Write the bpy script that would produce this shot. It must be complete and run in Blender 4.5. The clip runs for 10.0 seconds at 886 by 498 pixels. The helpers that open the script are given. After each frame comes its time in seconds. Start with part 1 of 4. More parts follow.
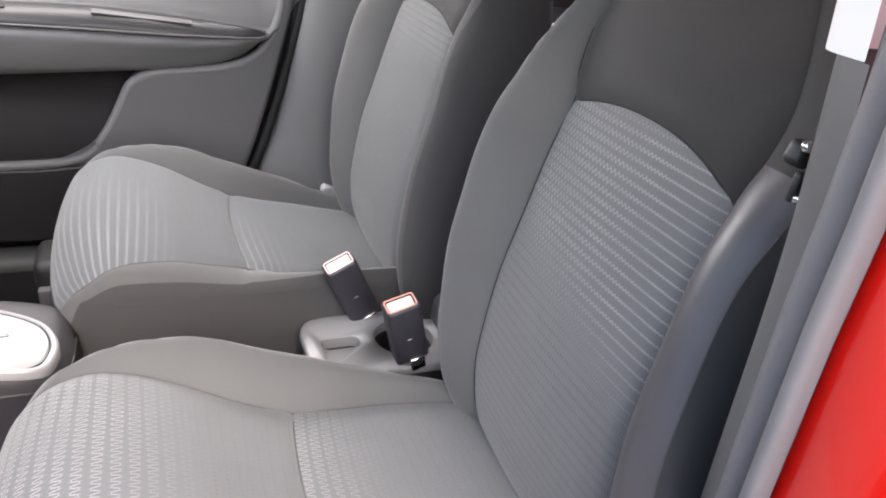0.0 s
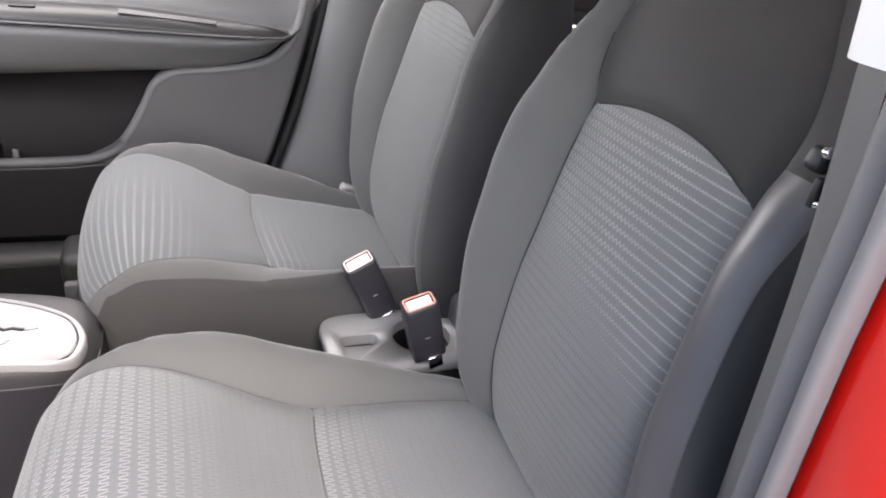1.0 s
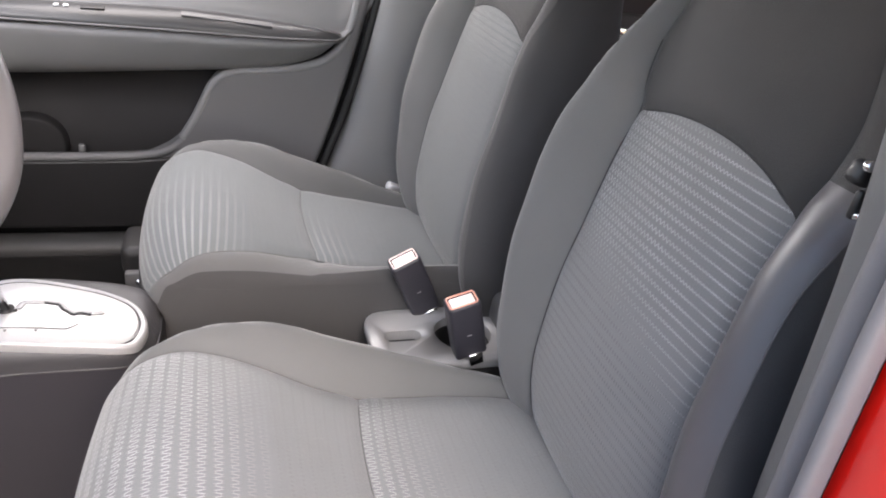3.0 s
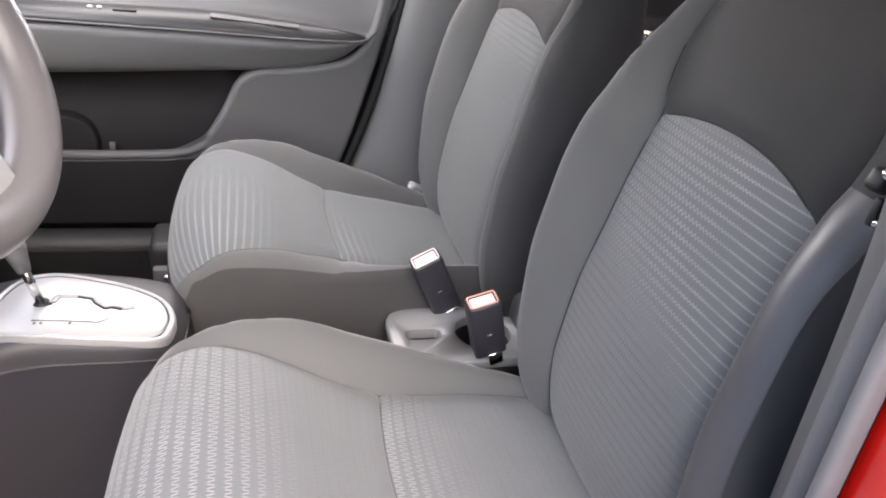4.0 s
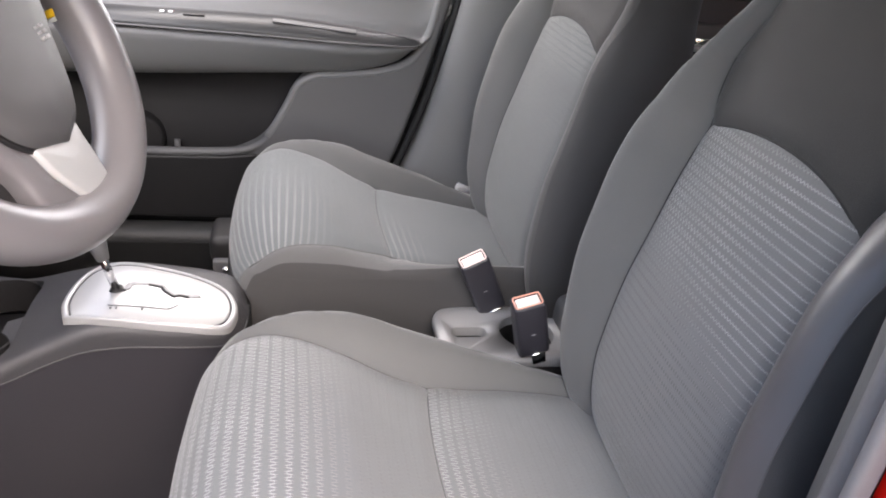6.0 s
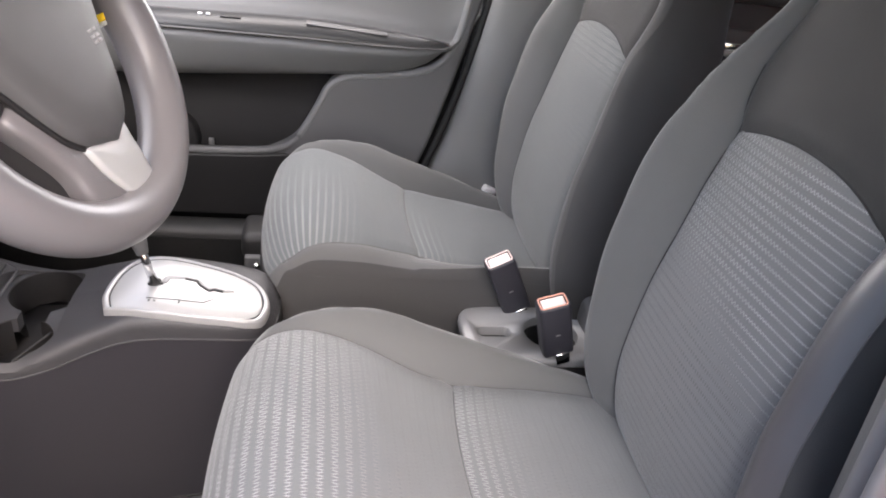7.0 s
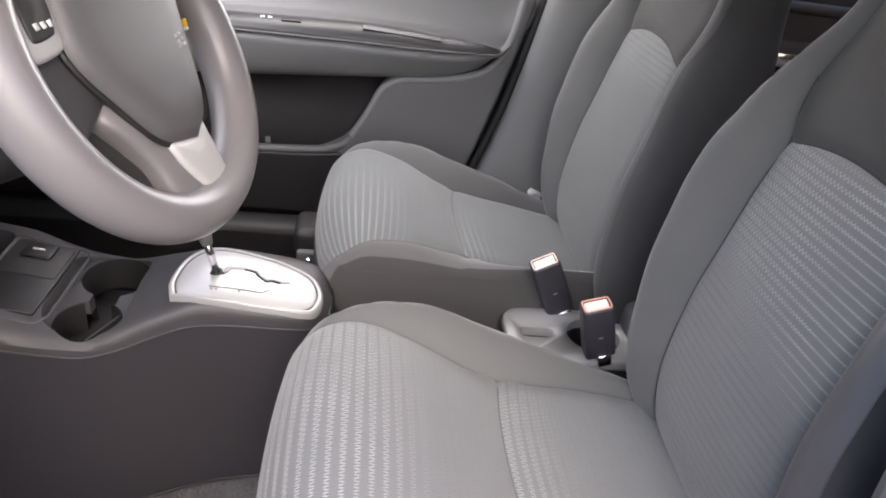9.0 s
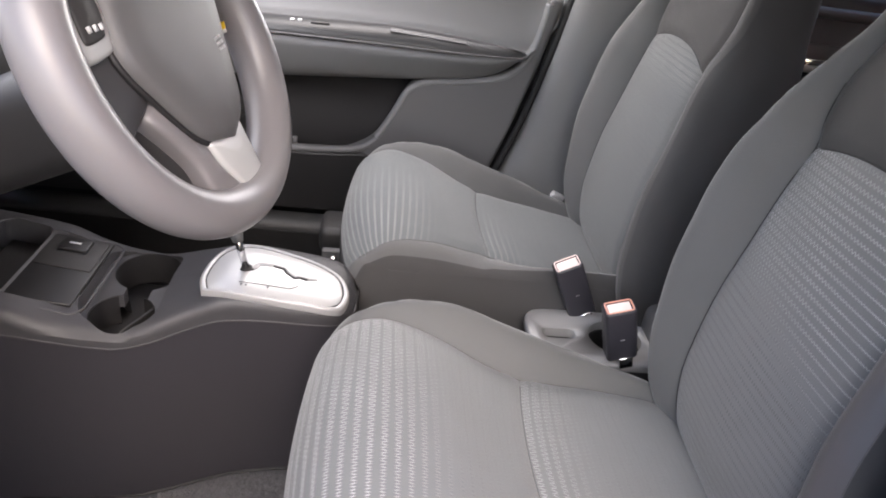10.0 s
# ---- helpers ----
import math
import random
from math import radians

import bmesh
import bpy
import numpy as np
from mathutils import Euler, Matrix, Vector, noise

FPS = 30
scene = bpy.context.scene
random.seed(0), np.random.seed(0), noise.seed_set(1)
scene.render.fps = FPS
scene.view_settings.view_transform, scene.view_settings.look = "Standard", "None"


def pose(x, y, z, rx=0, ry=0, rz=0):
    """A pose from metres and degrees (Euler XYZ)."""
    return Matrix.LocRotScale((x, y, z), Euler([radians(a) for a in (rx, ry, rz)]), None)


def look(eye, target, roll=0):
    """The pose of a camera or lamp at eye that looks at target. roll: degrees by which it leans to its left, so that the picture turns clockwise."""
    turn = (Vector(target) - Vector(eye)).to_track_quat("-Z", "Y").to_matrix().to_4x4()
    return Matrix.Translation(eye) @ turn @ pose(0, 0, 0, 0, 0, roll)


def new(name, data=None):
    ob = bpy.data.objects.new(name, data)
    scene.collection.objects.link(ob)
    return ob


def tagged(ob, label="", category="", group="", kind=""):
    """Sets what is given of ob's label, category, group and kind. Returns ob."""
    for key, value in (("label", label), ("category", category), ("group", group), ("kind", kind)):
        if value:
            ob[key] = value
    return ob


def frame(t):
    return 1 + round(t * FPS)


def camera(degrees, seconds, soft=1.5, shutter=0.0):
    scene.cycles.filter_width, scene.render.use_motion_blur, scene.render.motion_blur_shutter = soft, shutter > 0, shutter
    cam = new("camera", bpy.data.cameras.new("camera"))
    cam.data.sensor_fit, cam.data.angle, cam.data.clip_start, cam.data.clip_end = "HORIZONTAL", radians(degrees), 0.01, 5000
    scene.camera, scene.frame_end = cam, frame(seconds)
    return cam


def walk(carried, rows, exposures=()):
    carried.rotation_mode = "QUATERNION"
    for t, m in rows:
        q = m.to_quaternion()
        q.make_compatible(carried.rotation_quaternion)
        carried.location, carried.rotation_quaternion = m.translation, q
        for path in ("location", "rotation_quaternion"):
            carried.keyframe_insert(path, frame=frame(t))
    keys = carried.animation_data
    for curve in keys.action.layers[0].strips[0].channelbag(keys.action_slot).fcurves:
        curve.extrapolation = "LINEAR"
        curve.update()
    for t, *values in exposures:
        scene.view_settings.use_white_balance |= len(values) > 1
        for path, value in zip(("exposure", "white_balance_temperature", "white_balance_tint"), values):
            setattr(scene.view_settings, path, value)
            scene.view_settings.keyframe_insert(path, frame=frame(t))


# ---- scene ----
cam = camera(66.8, 10.0, soft=1.9)
PATH = [
    (0, (-0.2973, -0.8971, 1.1905), (0.0904, -0.0993, 0.7286), 8.825),
    (0.5, (-0.3025, -0.9008, 1.1930), (0.0747, -0.0991, 0.7293), 8.880),
    (1, (-0.3076, -0.9039, 1.1954), (0.0597, -0.0986, 0.7300), 8.902),
    (1.5, (-0.3108, -0.9089, 1.1975), (0.0429, -0.0987, 0.7303), 8.845),
    (2, (-0.3131, -0.9141, 1.2012), (0.0256, -0.0991, 0.7311), 8.771),
    (2.5, (-0.3186, -0.9193, 1.2050), (0.0066, -0.1000, 0.7328), 8.719),
    (4, (-0.3308, -0.9350, 1.2167), (-0.0472, -0.1047, 0.7371), 8.441),
    (4.5, (-0.3368, -0.9413, 1.2219), (-0.0657, -0.1082, 0.7397), 8.444),
    (5, (-0.3410, -0.9480, 1.2250), (-0.0857, -0.1108, 0.7414), 8.402),
    (5.5, (-0.3478, -0.9572, 1.2307), (-0.1070, -0.1168, 0.7451), 8.328),
    (7, (-0.3658, -0.9836, 1.2445), (-0.1743, -0.1337, 0.7536), 8.163),
    (7.5, (-0.3734, -0.9923, 1.2476), (-0.1967, -0.1397, 0.7558), 8.197),
    (8, (-0.3782, -1.0003, 1.2505), (-0.2167, -0.1452, 0.7577), 8.183),
    (8.5, (-0.3830, -1.0077, 1.2534), (-0.2340, -0.1509, 0.7597), 8.164),
    (9, (-0.3886, -1.0158, 1.2564), (-0.2536, -0.1573, 0.7617), 8.205),
    (9.5, (-0.3951, -1.0240, 1.2587), (-0.2739, -0.1638, 0.7634), 8.201),
    (10, (-0.4017, -1.0323, 1.2618), (-0.2939, -0.1708, 0.7658), 8.216),
]
walk(cam, [(t, look(eye, target, roll)) for t, eye, target, roll in PATH], [(0.0, 2.58, 6950, 15), (5.0, 2.52, 6950, 15), (10.0, 2.29, 6950, 15)])

# ---- light: soft daylight under a bright, hazy sky ----
world = bpy.data.worlds.new("sky")
scene.world = world
world.use_nodes = True
wn = world.node_tree
sky = wn.nodes.new("ShaderNodeTexSky")
sky.sky_type = "NISHITA"
sky.sun_disc = False
sky.sun_elevation, sky.sun_rotation = radians(43), radians(167)
sky.dust_density, sky.air_density = 2.0, 1.0
wn.links.new(sky.outputs[0], wn.nodes["Background"].inputs[0])
wn.nodes["Background"].inputs[1].default_value = 0.12
sun = new("sun", bpy.data.lights.new("sun", "SUN"))
sun.data.energy, sun.data.angle, sun.data.color = 0.54, radians(40), (0.965, 0.985, 1.0)
sun.matrix_world = look((-0.55, -2.5, 3.0), (0, 0, 0.6))


def opening_light(name, eye, target, wide, high, watts):
    """The sky's light through a window opening."""
    la = new(name, bpy.data.lights.new(name, "AREA"))
    la.data.shape, la.data.size, la.data.size_y, la.data.energy = "RECTANGLE", wide, high, watts
    la.data.color = (1.0, 0.975, 0.965)
    la.matrix_world = look(eye, target)


opening_light("windscreen_light", (-1.30, 0.05, 1.34), (-0.1, 0.0, 0.7), 1.1, 0.42, 1.2)
opening_light("side_window_light", (-0.35, 0.74, 1.22), (-0.15, 0.1, 0.6), 0.95, 0.30, 1.9)


# ---- materials ----
def shade(name, colour, rough=0.6, metal=0.0, vary=0.12, size=60.0, bump=0.1, fine=900.0, sheen=0.0, coat=0.0, depth=0.001, gloss=0.07, spec=0.5):
    """A surface with slow colour variation, fine grain in its relief and uneven gloss."""
    m = bpy.data.materials.new(name)
    m.use_nodes = True
    nt = m.node_tree
    b = nt.nodes["Principled BSDF"]
    co = nt.nodes.new("ShaderNodeTexCoord")
    n1 = nt.nodes.new("ShaderNodeTexNoise")
    n1.inputs["Scale"].default_value, n1.inputs["Detail"].default_value = size, 5.0
    n2 = nt.nodes.new("ShaderNodeTexNoise")
    n2.inputs["Scale"].default_value, n2.inputs["Detail"].default_value = fine, 2.0
    for n in (n1, n2):
        nt.links.new(co.outputs["Object"], n.inputs["Vector"])
    mix = nt.nodes.new("ShaderNodeMixRGB")
    mix.inputs[1].default_value = (*[c * (1 - vary) for c in colour], 1)
    mix.inputs[2].default_value = (*[min(1.0, c * (1 + vary)) for c in colour], 1)
    add = nt.nodes.new("ShaderNodeMath")
    add.operation = "MULTIPLY_ADD"
    add.inputs[1].default_value = 0.5
    half = nt.nodes.new("ShaderNodeMath")
    half.operation = "MULTIPLY"
    half.inputs[1].default_value = 0.5
    nt.links.new(n2.outputs["Fac"], half.inputs[0])
    nt.links.new(n1.outputs["Fac"], add.inputs[0])
    nt.links.new(half.outputs[0], add.inputs[2])
    nt.links.new(add.outputs[0], mix.inputs[0])
    nt.links.new(mix.outputs[0], b.inputs["Base Color"])
    ro = nt.nodes.new("ShaderNodeMapRange")
    ro.inputs["To Min"].default_value, ro.inputs["To Max"].default_value = max(0.02, rough - gloss), min(1.0, rough + gloss)
    nt.links.new(n1.outputs["Fac"], ro.inputs["Value"])
    nt.links.new(ro.outputs[0], b.inputs["Roughness"])
    bp = nt.nodes.new("ShaderNodeBump")
    bp.inputs["Strength"].default_value, bp.inputs["Distance"].default_value = bump, depth
    nt.links.new(n2.outputs["Fac"], bp.inputs["Height"])
    nt.links.new(bp.outputs[0], b.inputs["Normal"])
    b.inputs["Metallic"].default_value = metal
    b.inputs["Specular IOR Level"].default_value = spec
    b.inputs["Sheen Weight"].default_value, b.inputs["Sheen Roughness"].default_value = sheen, 0.4
    b.inputs["Coat Weight"].default_value = coat
    return m


def zigzag_cloth(name, colour, thread, pitch=0.0125, wave=0.0068, swing=0.0040, half=0.0007, edge=0.0018, reach=0.2, far=0.32, start=(-1.0, -0.9), across=None, square=2.2, dots=0.0, calm=None, slant=0.0):
    """Knit cloth with rows of zigzag thread across the seat, which thin out away from the leading edge.
    The UV map holds metres: across the seat, and along it from the leading edge."""
    m = shade(name, colour, 0.85, vary=0.17, size=30, bump=0.5, fine=850, sheen=0.25)
    nt = m.node_tree
    b = nt.nodes["Principled BSDF"]
    base = b.inputs["Base Color"].links[0].from_socket

    def maths(op, a, c=None, d=None, clamp=False):
        n = nt.nodes.new("ShaderNodeMath")
        n.operation, n.use_clamp = op, clamp
        for i, v in enumerate((a, c, d)):
            if v is None:
                continue
            if isinstance(v, (int, float)):
                n.inputs[i].default_value = v
            else:
                nt.links.new(v, n.inputs[i])
        return n.outputs[0]

    uv = nt.nodes.new("ShaderNodeUVMap")
    uv.uv_map = "metres"
    sep = nt.nodes.new("ShaderNodeSeparateXYZ")
    nt.links.new(uv.outputs[0], sep.inputs[0])
    u, v = sep.outputs[0], sep.outputs[1]
    size = swing
    if calm:
        # the zigzag flattens to a ladder of short stitches towards one side
        flat = nt.nodes.new("ShaderNodeMapRange")
        nt.links.new(u, flat.inputs["Value"])
        flat.inputs["From Min"].default_value, flat.inputs["From Max"].default_value = calm
        flat.inputs["To Min"].default_value, flat.inputs["To Max"].default_value = swing * 0.22, swing
        size = flat.outputs[0]
    tri = maths("PINGPONG", maths("ADD", u, 10.0), wave / 2)
    tri = maths("MULTIPLY_ADD", tri, 4.0 / wave, -1.0)
    raw = maths("MULTIPLY", tri, square)
    steep = maths("LESS_THAN", maths("ABSOLUTE", raw), 1.0)
    tri = maths("MINIMUM", maths("MAXIMUM", raw, -1.0), 1.0)
    slope = swing * square * 4.0 / wave
    thin = maths("MULTIPLY_ADD", steep, 1.0 / math.sqrt(1.0 + slope * slope) - 1.0, 1.0)
    row = maths("FLOORED_MODULO", maths("ADD", v, 10.0), pitch)
    row = maths("SUBTRACT", row, pitch / 2)
    off = maths("MULTIPLY", maths("ABSOLUTE", maths("SUBTRACT", row, maths("MULTIPLY", tri, size))), thin)
    line = nt.nodes.new("ShaderNodeMapRange")
    line.interpolation_type = "SMOOTHSTEP"
    nt.links.new(off, line.inputs["Value"])
    line.inputs["From Min"].default_value, line.inputs["From Max"].default_value = half, edge
    line.inputs["To Min"].default_value, line.inputs["To Max"].default_value = 1.0, 0.0
    thread_on = line.outputs[0]
    if calm:
        dash = maths("LESS_THAN", maths("ABSOLUTE", maths("MULTIPLY_ADD", maths("PINGPONG", maths("ADD", u, 10.0), wave / 2), 4.0 / wave, -1.0)), 0.62)
        loose = maths("MULTIPLY", size, 1.0 / swing)
        thread_on = maths("MULTIPLY", thread_on, maths("ADD", maths("MULTIPLY", dash, maths("SUBTRACT", 1.0, loose)), loose), clamp=True)
    fade = nt.nodes.new("ShaderNodeMapRange")
    fade.interpolation_type = "SMOOTHSTEP"
    nt.links.new(maths("MULTIPLY_ADD", u, slant, v), fade.inputs["Value"])
    fade.inputs["From Min"].default_value, fade.inputs["From Max"].default_value = reach, far
    fade.inputs["To Min"].default_value, fade.inputs["To Max"].default_value = 1.0, 0.06
    strength = fade.outputs[0]
    for src, (lo, hi) in ((v, start), (u, across)) if across else ((v, start),):
        soft = nt.nodes.new("ShaderNodeMapRange")
        soft.interpolation_type = "SMOOTHSTEP"
        nt.links.new(src, soft.inputs["Value"])
        soft.inputs["From Min"].default_value, soft.inputs["From Max"].default_value = min(lo, hi), max(lo, hi)
        soft.inputs["To Min"].default_value, soft.inputs["To Max"].default_value = (0.15, 1.0) if lo < hi else (1.0, 0.12)
        strength = maths("MULTIPLY", strength, soft.outputs[0])
    worn = nt.nodes.new("ShaderNodeTexNoise")
    worn.inputs["Scale"].default_value = 14.0
    nt.links.new(uv.outputs[0], worn.inputs["Vector"])
    wear = nt.nodes.new("ShaderNodeMapRange")
    nt.links.new(worn.outputs["Fac"], wear.inputs["Value"])
    wear.inputs["From Min"].default_value, wear.inputs["From Max"].default_value = 0.3, 0.65
    wear.inputs["To Min"].default_value = 0.55
    mask = maths("MULTIPLY", maths("MULTIPLY", thread_on, strength), wear.outputs[0], clamp=True)
    mix = nt.nodes.new("ShaderNodeMixRGB")
    nt.links.new(mask, mix.inputs[0])
    nt.links.new(base, mix.inputs[1])
    mix.inputs[2].default_value = (*thread, 1)
    out = mix.outputs[0]
    if dots:
        # rows of tiny sunk stitches where the thread has thinned out
        du = maths("SUBTRACT", maths("FLOORED_MODULO", maths("ADD", u, 10.0), wave * 0.75), wave * 0.375)
        dv = maths("SUBTRACT", maths("FLOORED_MODULO", maths("ADD", v, 10.0), pitch), pitch / 2)
        far2 = maths("ADD", maths("MULTIPLY", maths("MULTIPLY", du, du), 1.6), maths("MULTIPLY", maths("MULTIPLY", dv, dv), 0.7))
        spot = nt.nodes.new("ShaderNodeMapRange")
        nt.links.new(far2, spot.inputs["Value"])
        spot.inputs["From Min"].default_value, spot.inputs["From Max"].default_value = 1.0e-6, 6.0e-6
        spot.inputs["To Min"].default_value, spot.inputs["To Max"].default_value = 1.0, 0.0
        amount = maths("MULTIPLY", maths("MULTIPLY", spot.outputs[0], maths("SUBTRACT", 1.0, strength)), maths("MULTIPLY", wear.outputs[0], dots), clamp=True)
        dark = nt.nodes.new("ShaderNodeMixRGB")
        nt.links.new(amount, dark.inputs[0])
        nt.links.new(out, dark.inputs[1])
        dark.inputs[2].default_value = (*[c * 0.35 for c in colour], 1)
        out = dark.outputs[0]
    nt.links.new(out, b.inputs["Base Color"])
    bp = nt.nodes.new("ShaderNodeBump")
    bp.inputs["Strength"].default_value, bp.inputs["Distance"].default_value = 0.5, 0.0008
    nt.links.new(mask, bp.inputs["Height"])
    nt.links.new(b.inputs["Normal"].links[0].from_socket, bp.inputs["Normal"])
    nt.links.new(bp.outputs[0], b.inputs["Normal"])
    return m


CLOTH = shade("plain_knit", (0.100, 0.101, 0.100), 0.85, vary=0.17, size=20, bump=0.5, fine=850, sheen=0.25)
# darker copy of the plain knit: the passenger seat's side shade is in its colour
SIDE_CLOTH = shade("shade_dark_knit", (0.048, 0.047, 0.0468), 0.85, vary=0.17, size=20, bump=0.5, fine=850, sheen=0.15)
CLOTH_DARK = shade("dark_knit", (0.0175, 0.0169, 0.0167), 0.8, vary=0.17, size=20, bump=0.5, fine=850, sheen=0.2)
INSERT_SEAT = zigzag_cloth("zigzag_cloth_seat", (0.146, 0.152, 0.153), (0.38, 0.385, 0.38), pitch=0.0160, wave=0.0080, swing=0.0046, half=0.0001, edge=0.0008, reach=0.13, far=0.26, start=(-0.01, 0.05), dots=0.25, square=2.4, calm=(-0.14, 0.08))
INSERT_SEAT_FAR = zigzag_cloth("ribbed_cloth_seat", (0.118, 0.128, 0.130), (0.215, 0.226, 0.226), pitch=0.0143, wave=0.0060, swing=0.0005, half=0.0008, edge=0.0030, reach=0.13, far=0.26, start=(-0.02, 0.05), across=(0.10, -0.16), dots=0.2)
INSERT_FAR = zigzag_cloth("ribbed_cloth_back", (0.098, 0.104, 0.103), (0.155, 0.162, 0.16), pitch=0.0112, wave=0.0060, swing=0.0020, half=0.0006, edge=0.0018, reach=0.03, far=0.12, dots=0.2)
INSERT_BACK = zigzag_cloth("zigzag_cloth_back", (0.143, 0.143, 0.141), (0.37, 0.365, 0.36), pitch=0.0112, wave=0.0078, swing=0.0040, half=0.00006, edge=0.00065, reach=0.14, far=0.25, start=(-0.004, 0.018), dots=0.6, square=1.15, calm=(-0.13, 0.10), slant=0.22)
STITCH = shade("stitching", (0.10, 0.095, 0.095), 0.8, bump=0.1)
PIPING = shade("pale_piping", (0.24, 0.235, 0.232), 0.7, bump=0.1)
SOFT_SEAM = shade("soft_seam_thread", (0.085, 0.085, 0.084), 0.9, bump=0.1)
SEAM = shade("dark_seam_thread", (0.022, 0.022, 0.022), 0.9, bump=0.1)
TRIM = shade("grained_grey_plastic", (0.120, 0.119, 0.120), 0.52, vary=0.06, size=12, bump=0.25, fine=1600)
PILLAR = shade("light_grained_plastic", (0.185, 0.185, 0.185), 0.5, vary=0.06, size=12, bump=0.25, fine=1600)
CARD = shade("door_card_plastic", (0.185, 0.185, 0.186), 0.5, vary=0.06, size=12, bump=0.25, fine=1600)
TRIM_DARK = shade("grained_dark_plastic", (0.027, 0.026, 0.026), 0.55, vary=0.1, size=12, bump=0.25, fine=1600)
TRIM_BLACK = shade("black_plastic", (0.0135, 0.013, 0.0135), 0.5, vary=0.1, bump=0.15)
CONSOLE = shade("console_plastic", (0.048, 0.047, 0.0505), 0.45, vary=0.06, size=10, bump=0.25, fine=1600)
GLOSS = shade("smooth_grey_inlay", (0.034, 0.035, 0.036), 0.38, vary=0.03, size=6, bump=0.02)
SILVER = shade("silver_paint", (0.51, 0.51, 0.505), 0.38, metal=0.35, vary=0.03, size=8, bump=0.04, fine=2000)
CHROME = shade("chrome", (0.75, 0.75, 0.76), 0.12, metal=1.0, vary=0.03, bump=0.02)
RIMSKIN = shade("wheel_urethane", (0.160, 0.150, 0.154), 0.31, vary=0.03, size=4, bump=0.05, fine=1800, gloss=0.03)
PADSKIN = shade("wheel_pad_plastic", (0.084, 0.082, 0.084), 0.5, vary=0.06, size=15, bump=0.25, fine=1700)
BUCKLE = shade("buckle_shell", (0.028, 0.027, 0.034), 0.45, vary=0.06, bump=0.2, fine=2000)
REDKEY = shade("red_button", (0.74, 0.35, 0.26), 0.35, vary=0.06, bump=0.05)
# button colour paled to carry the overexposed light on it
PALEKEY = shade("overlit_pink_button", (0.84, 0.68, 0.64), 0.3, vary=0.06, bump=0.05)
RUBBER = shade("door_seal_rubber", (0.20, 0.188, 0.191), 0.5, vary=0.12, size=30, bump=0.15)
RUBBER_BLACK = shade("black_rubber", (0.01, 0.01, 0.01), 0.7, bump=0.1)
PAINT = shade("red_car_paint", (0.90, 0.012, 0.006), 0.3, vary=0.03, size=4, bump=0.01, coat=1.0)
PALE = shade("pale_pillar_trim", (0.82, 0.81, 0.80), 0.6, vary=0.03, bump=0.1)
LINING = shade("headliner_felt", (0.55, 0.54, 0.52), 0.95, vary=0.05, bump=0.3)
CARPET = shade("carpet_pile", (0.016, 0.0155, 0.0155), 0.95, vary=0.45, size=300, bump=1.0, fine=900, depth=0.004)
ASPHALT = shade("asphalt", (0.06, 0.058, 0.056), 0.9, vary=0.25, size=3, bump=0.5, fine=120, depth=0.004)
SILL = shade("sill_plastic", (0.045, 0.045, 0.045), 0.5, vary=0.08, size=10, bump=0.25, fine=1600)
SEAL_DARK = shade("dark_seal_rubber", (0.17, 0.161, 0.165), 0.55, vary=0.1, size=30, bump=0.15)
FLANK = shade("flank_plastic", (0.034, 0.0325, 0.0375), 0.34, vary=0.06, size=12, bump=0.1, fine=1700, gloss=0.03)
BOLSTER = shade("smooth_bolster_cloth", (0.086, 0.080, 0.083), 0.36, vary=0.06, size=18, bump=0.2, fine=1500, sheen=0.03)
BLACKCLOTH = shade("black_side_cloth", (0.012, 0.012, 0.012), 0.8, vary=0.1, bump=0.3, fine=1300)
PLATE = shade("satin_grey_plate", (0.30, 0.30, 0.30), 0.40, metal=0.15, vary=0.03, size=8, bump=0.05, fine=2000)
MAT = shade("mat_pile", (0.115, 0.113, 0.119), 0.95, vary=0.9, size=190, bump=1.0, fine=420, depth=0.004)
BEZEL = shade("satin_silver_bezel", (0.40, 0.40, 0.40), 0.38, metal=0.3, vary=0.03, size=8, bump=0.04, fine=2000)
JOINT = shade("grey_joint", (0.16, 0.16, 0.16), 0.6, bump=0.05)
HEM = shade("dark_hem_cloth", (0.03, 0.03, 0.03), 0.8, vary=0.1, size=20, bump=0.3, fine=1300)
GLASS = bpy.data.materials.new("window_glass")
GLASS.use_nodes = True
GLASS.node_tree.nodes["Principled BSDF"].inputs["Transmission Weight"].default_value = 1.0
GLASS.node_tree.nodes["Principled BSDF"].inputs["Roughness"].default_value = 0.0
GLASS.node_tree.nodes["Principled BSDF"].inputs["IOR"].default_value = 1.1
# dark plastic of door lining and speaker; in the console's wells it paints shade
RECESS = shade("dark_shaded_plastic", (0.0145, 0.0138, 0.0142), 0.7, vary=0.1, size=12, bump=0.25, fine=1600, spec=0.25)
MARK = shade("pale_print", (0.6, 0.6, 0.6), 0.6, bump=0.02)
FADED = shade("faded_print", (0.30, 0.295, 0.295), 0.6, bump=0.02)
MARK_DARK = shade("dark_print", (0.03, 0.03, 0.03), 0.6, bump=0.02)
AMBER = shade("amber_plastic", (0.85, 0.55, 0.02), 0.4, bump=0.02)


# ---- building helpers ----
def link(name, me, mat, parent=None, label="", smooth=True):
    ob = new(name, me)
    if mat:
        me.materials.append(mat)
    for p in me.polygons:
        p.use_smooth = smooth
    if parent:
        ob.parent = parent
    if label:
        ob["label"] = label
    return ob


def part(name, bm, mat, parent=None, label="", smooth=True):
    me = bpy.data.meshes.new(name)
    bm.to_mesh(me)
    bm.free()
    return link(name, me, mat, parent, label, smooth)


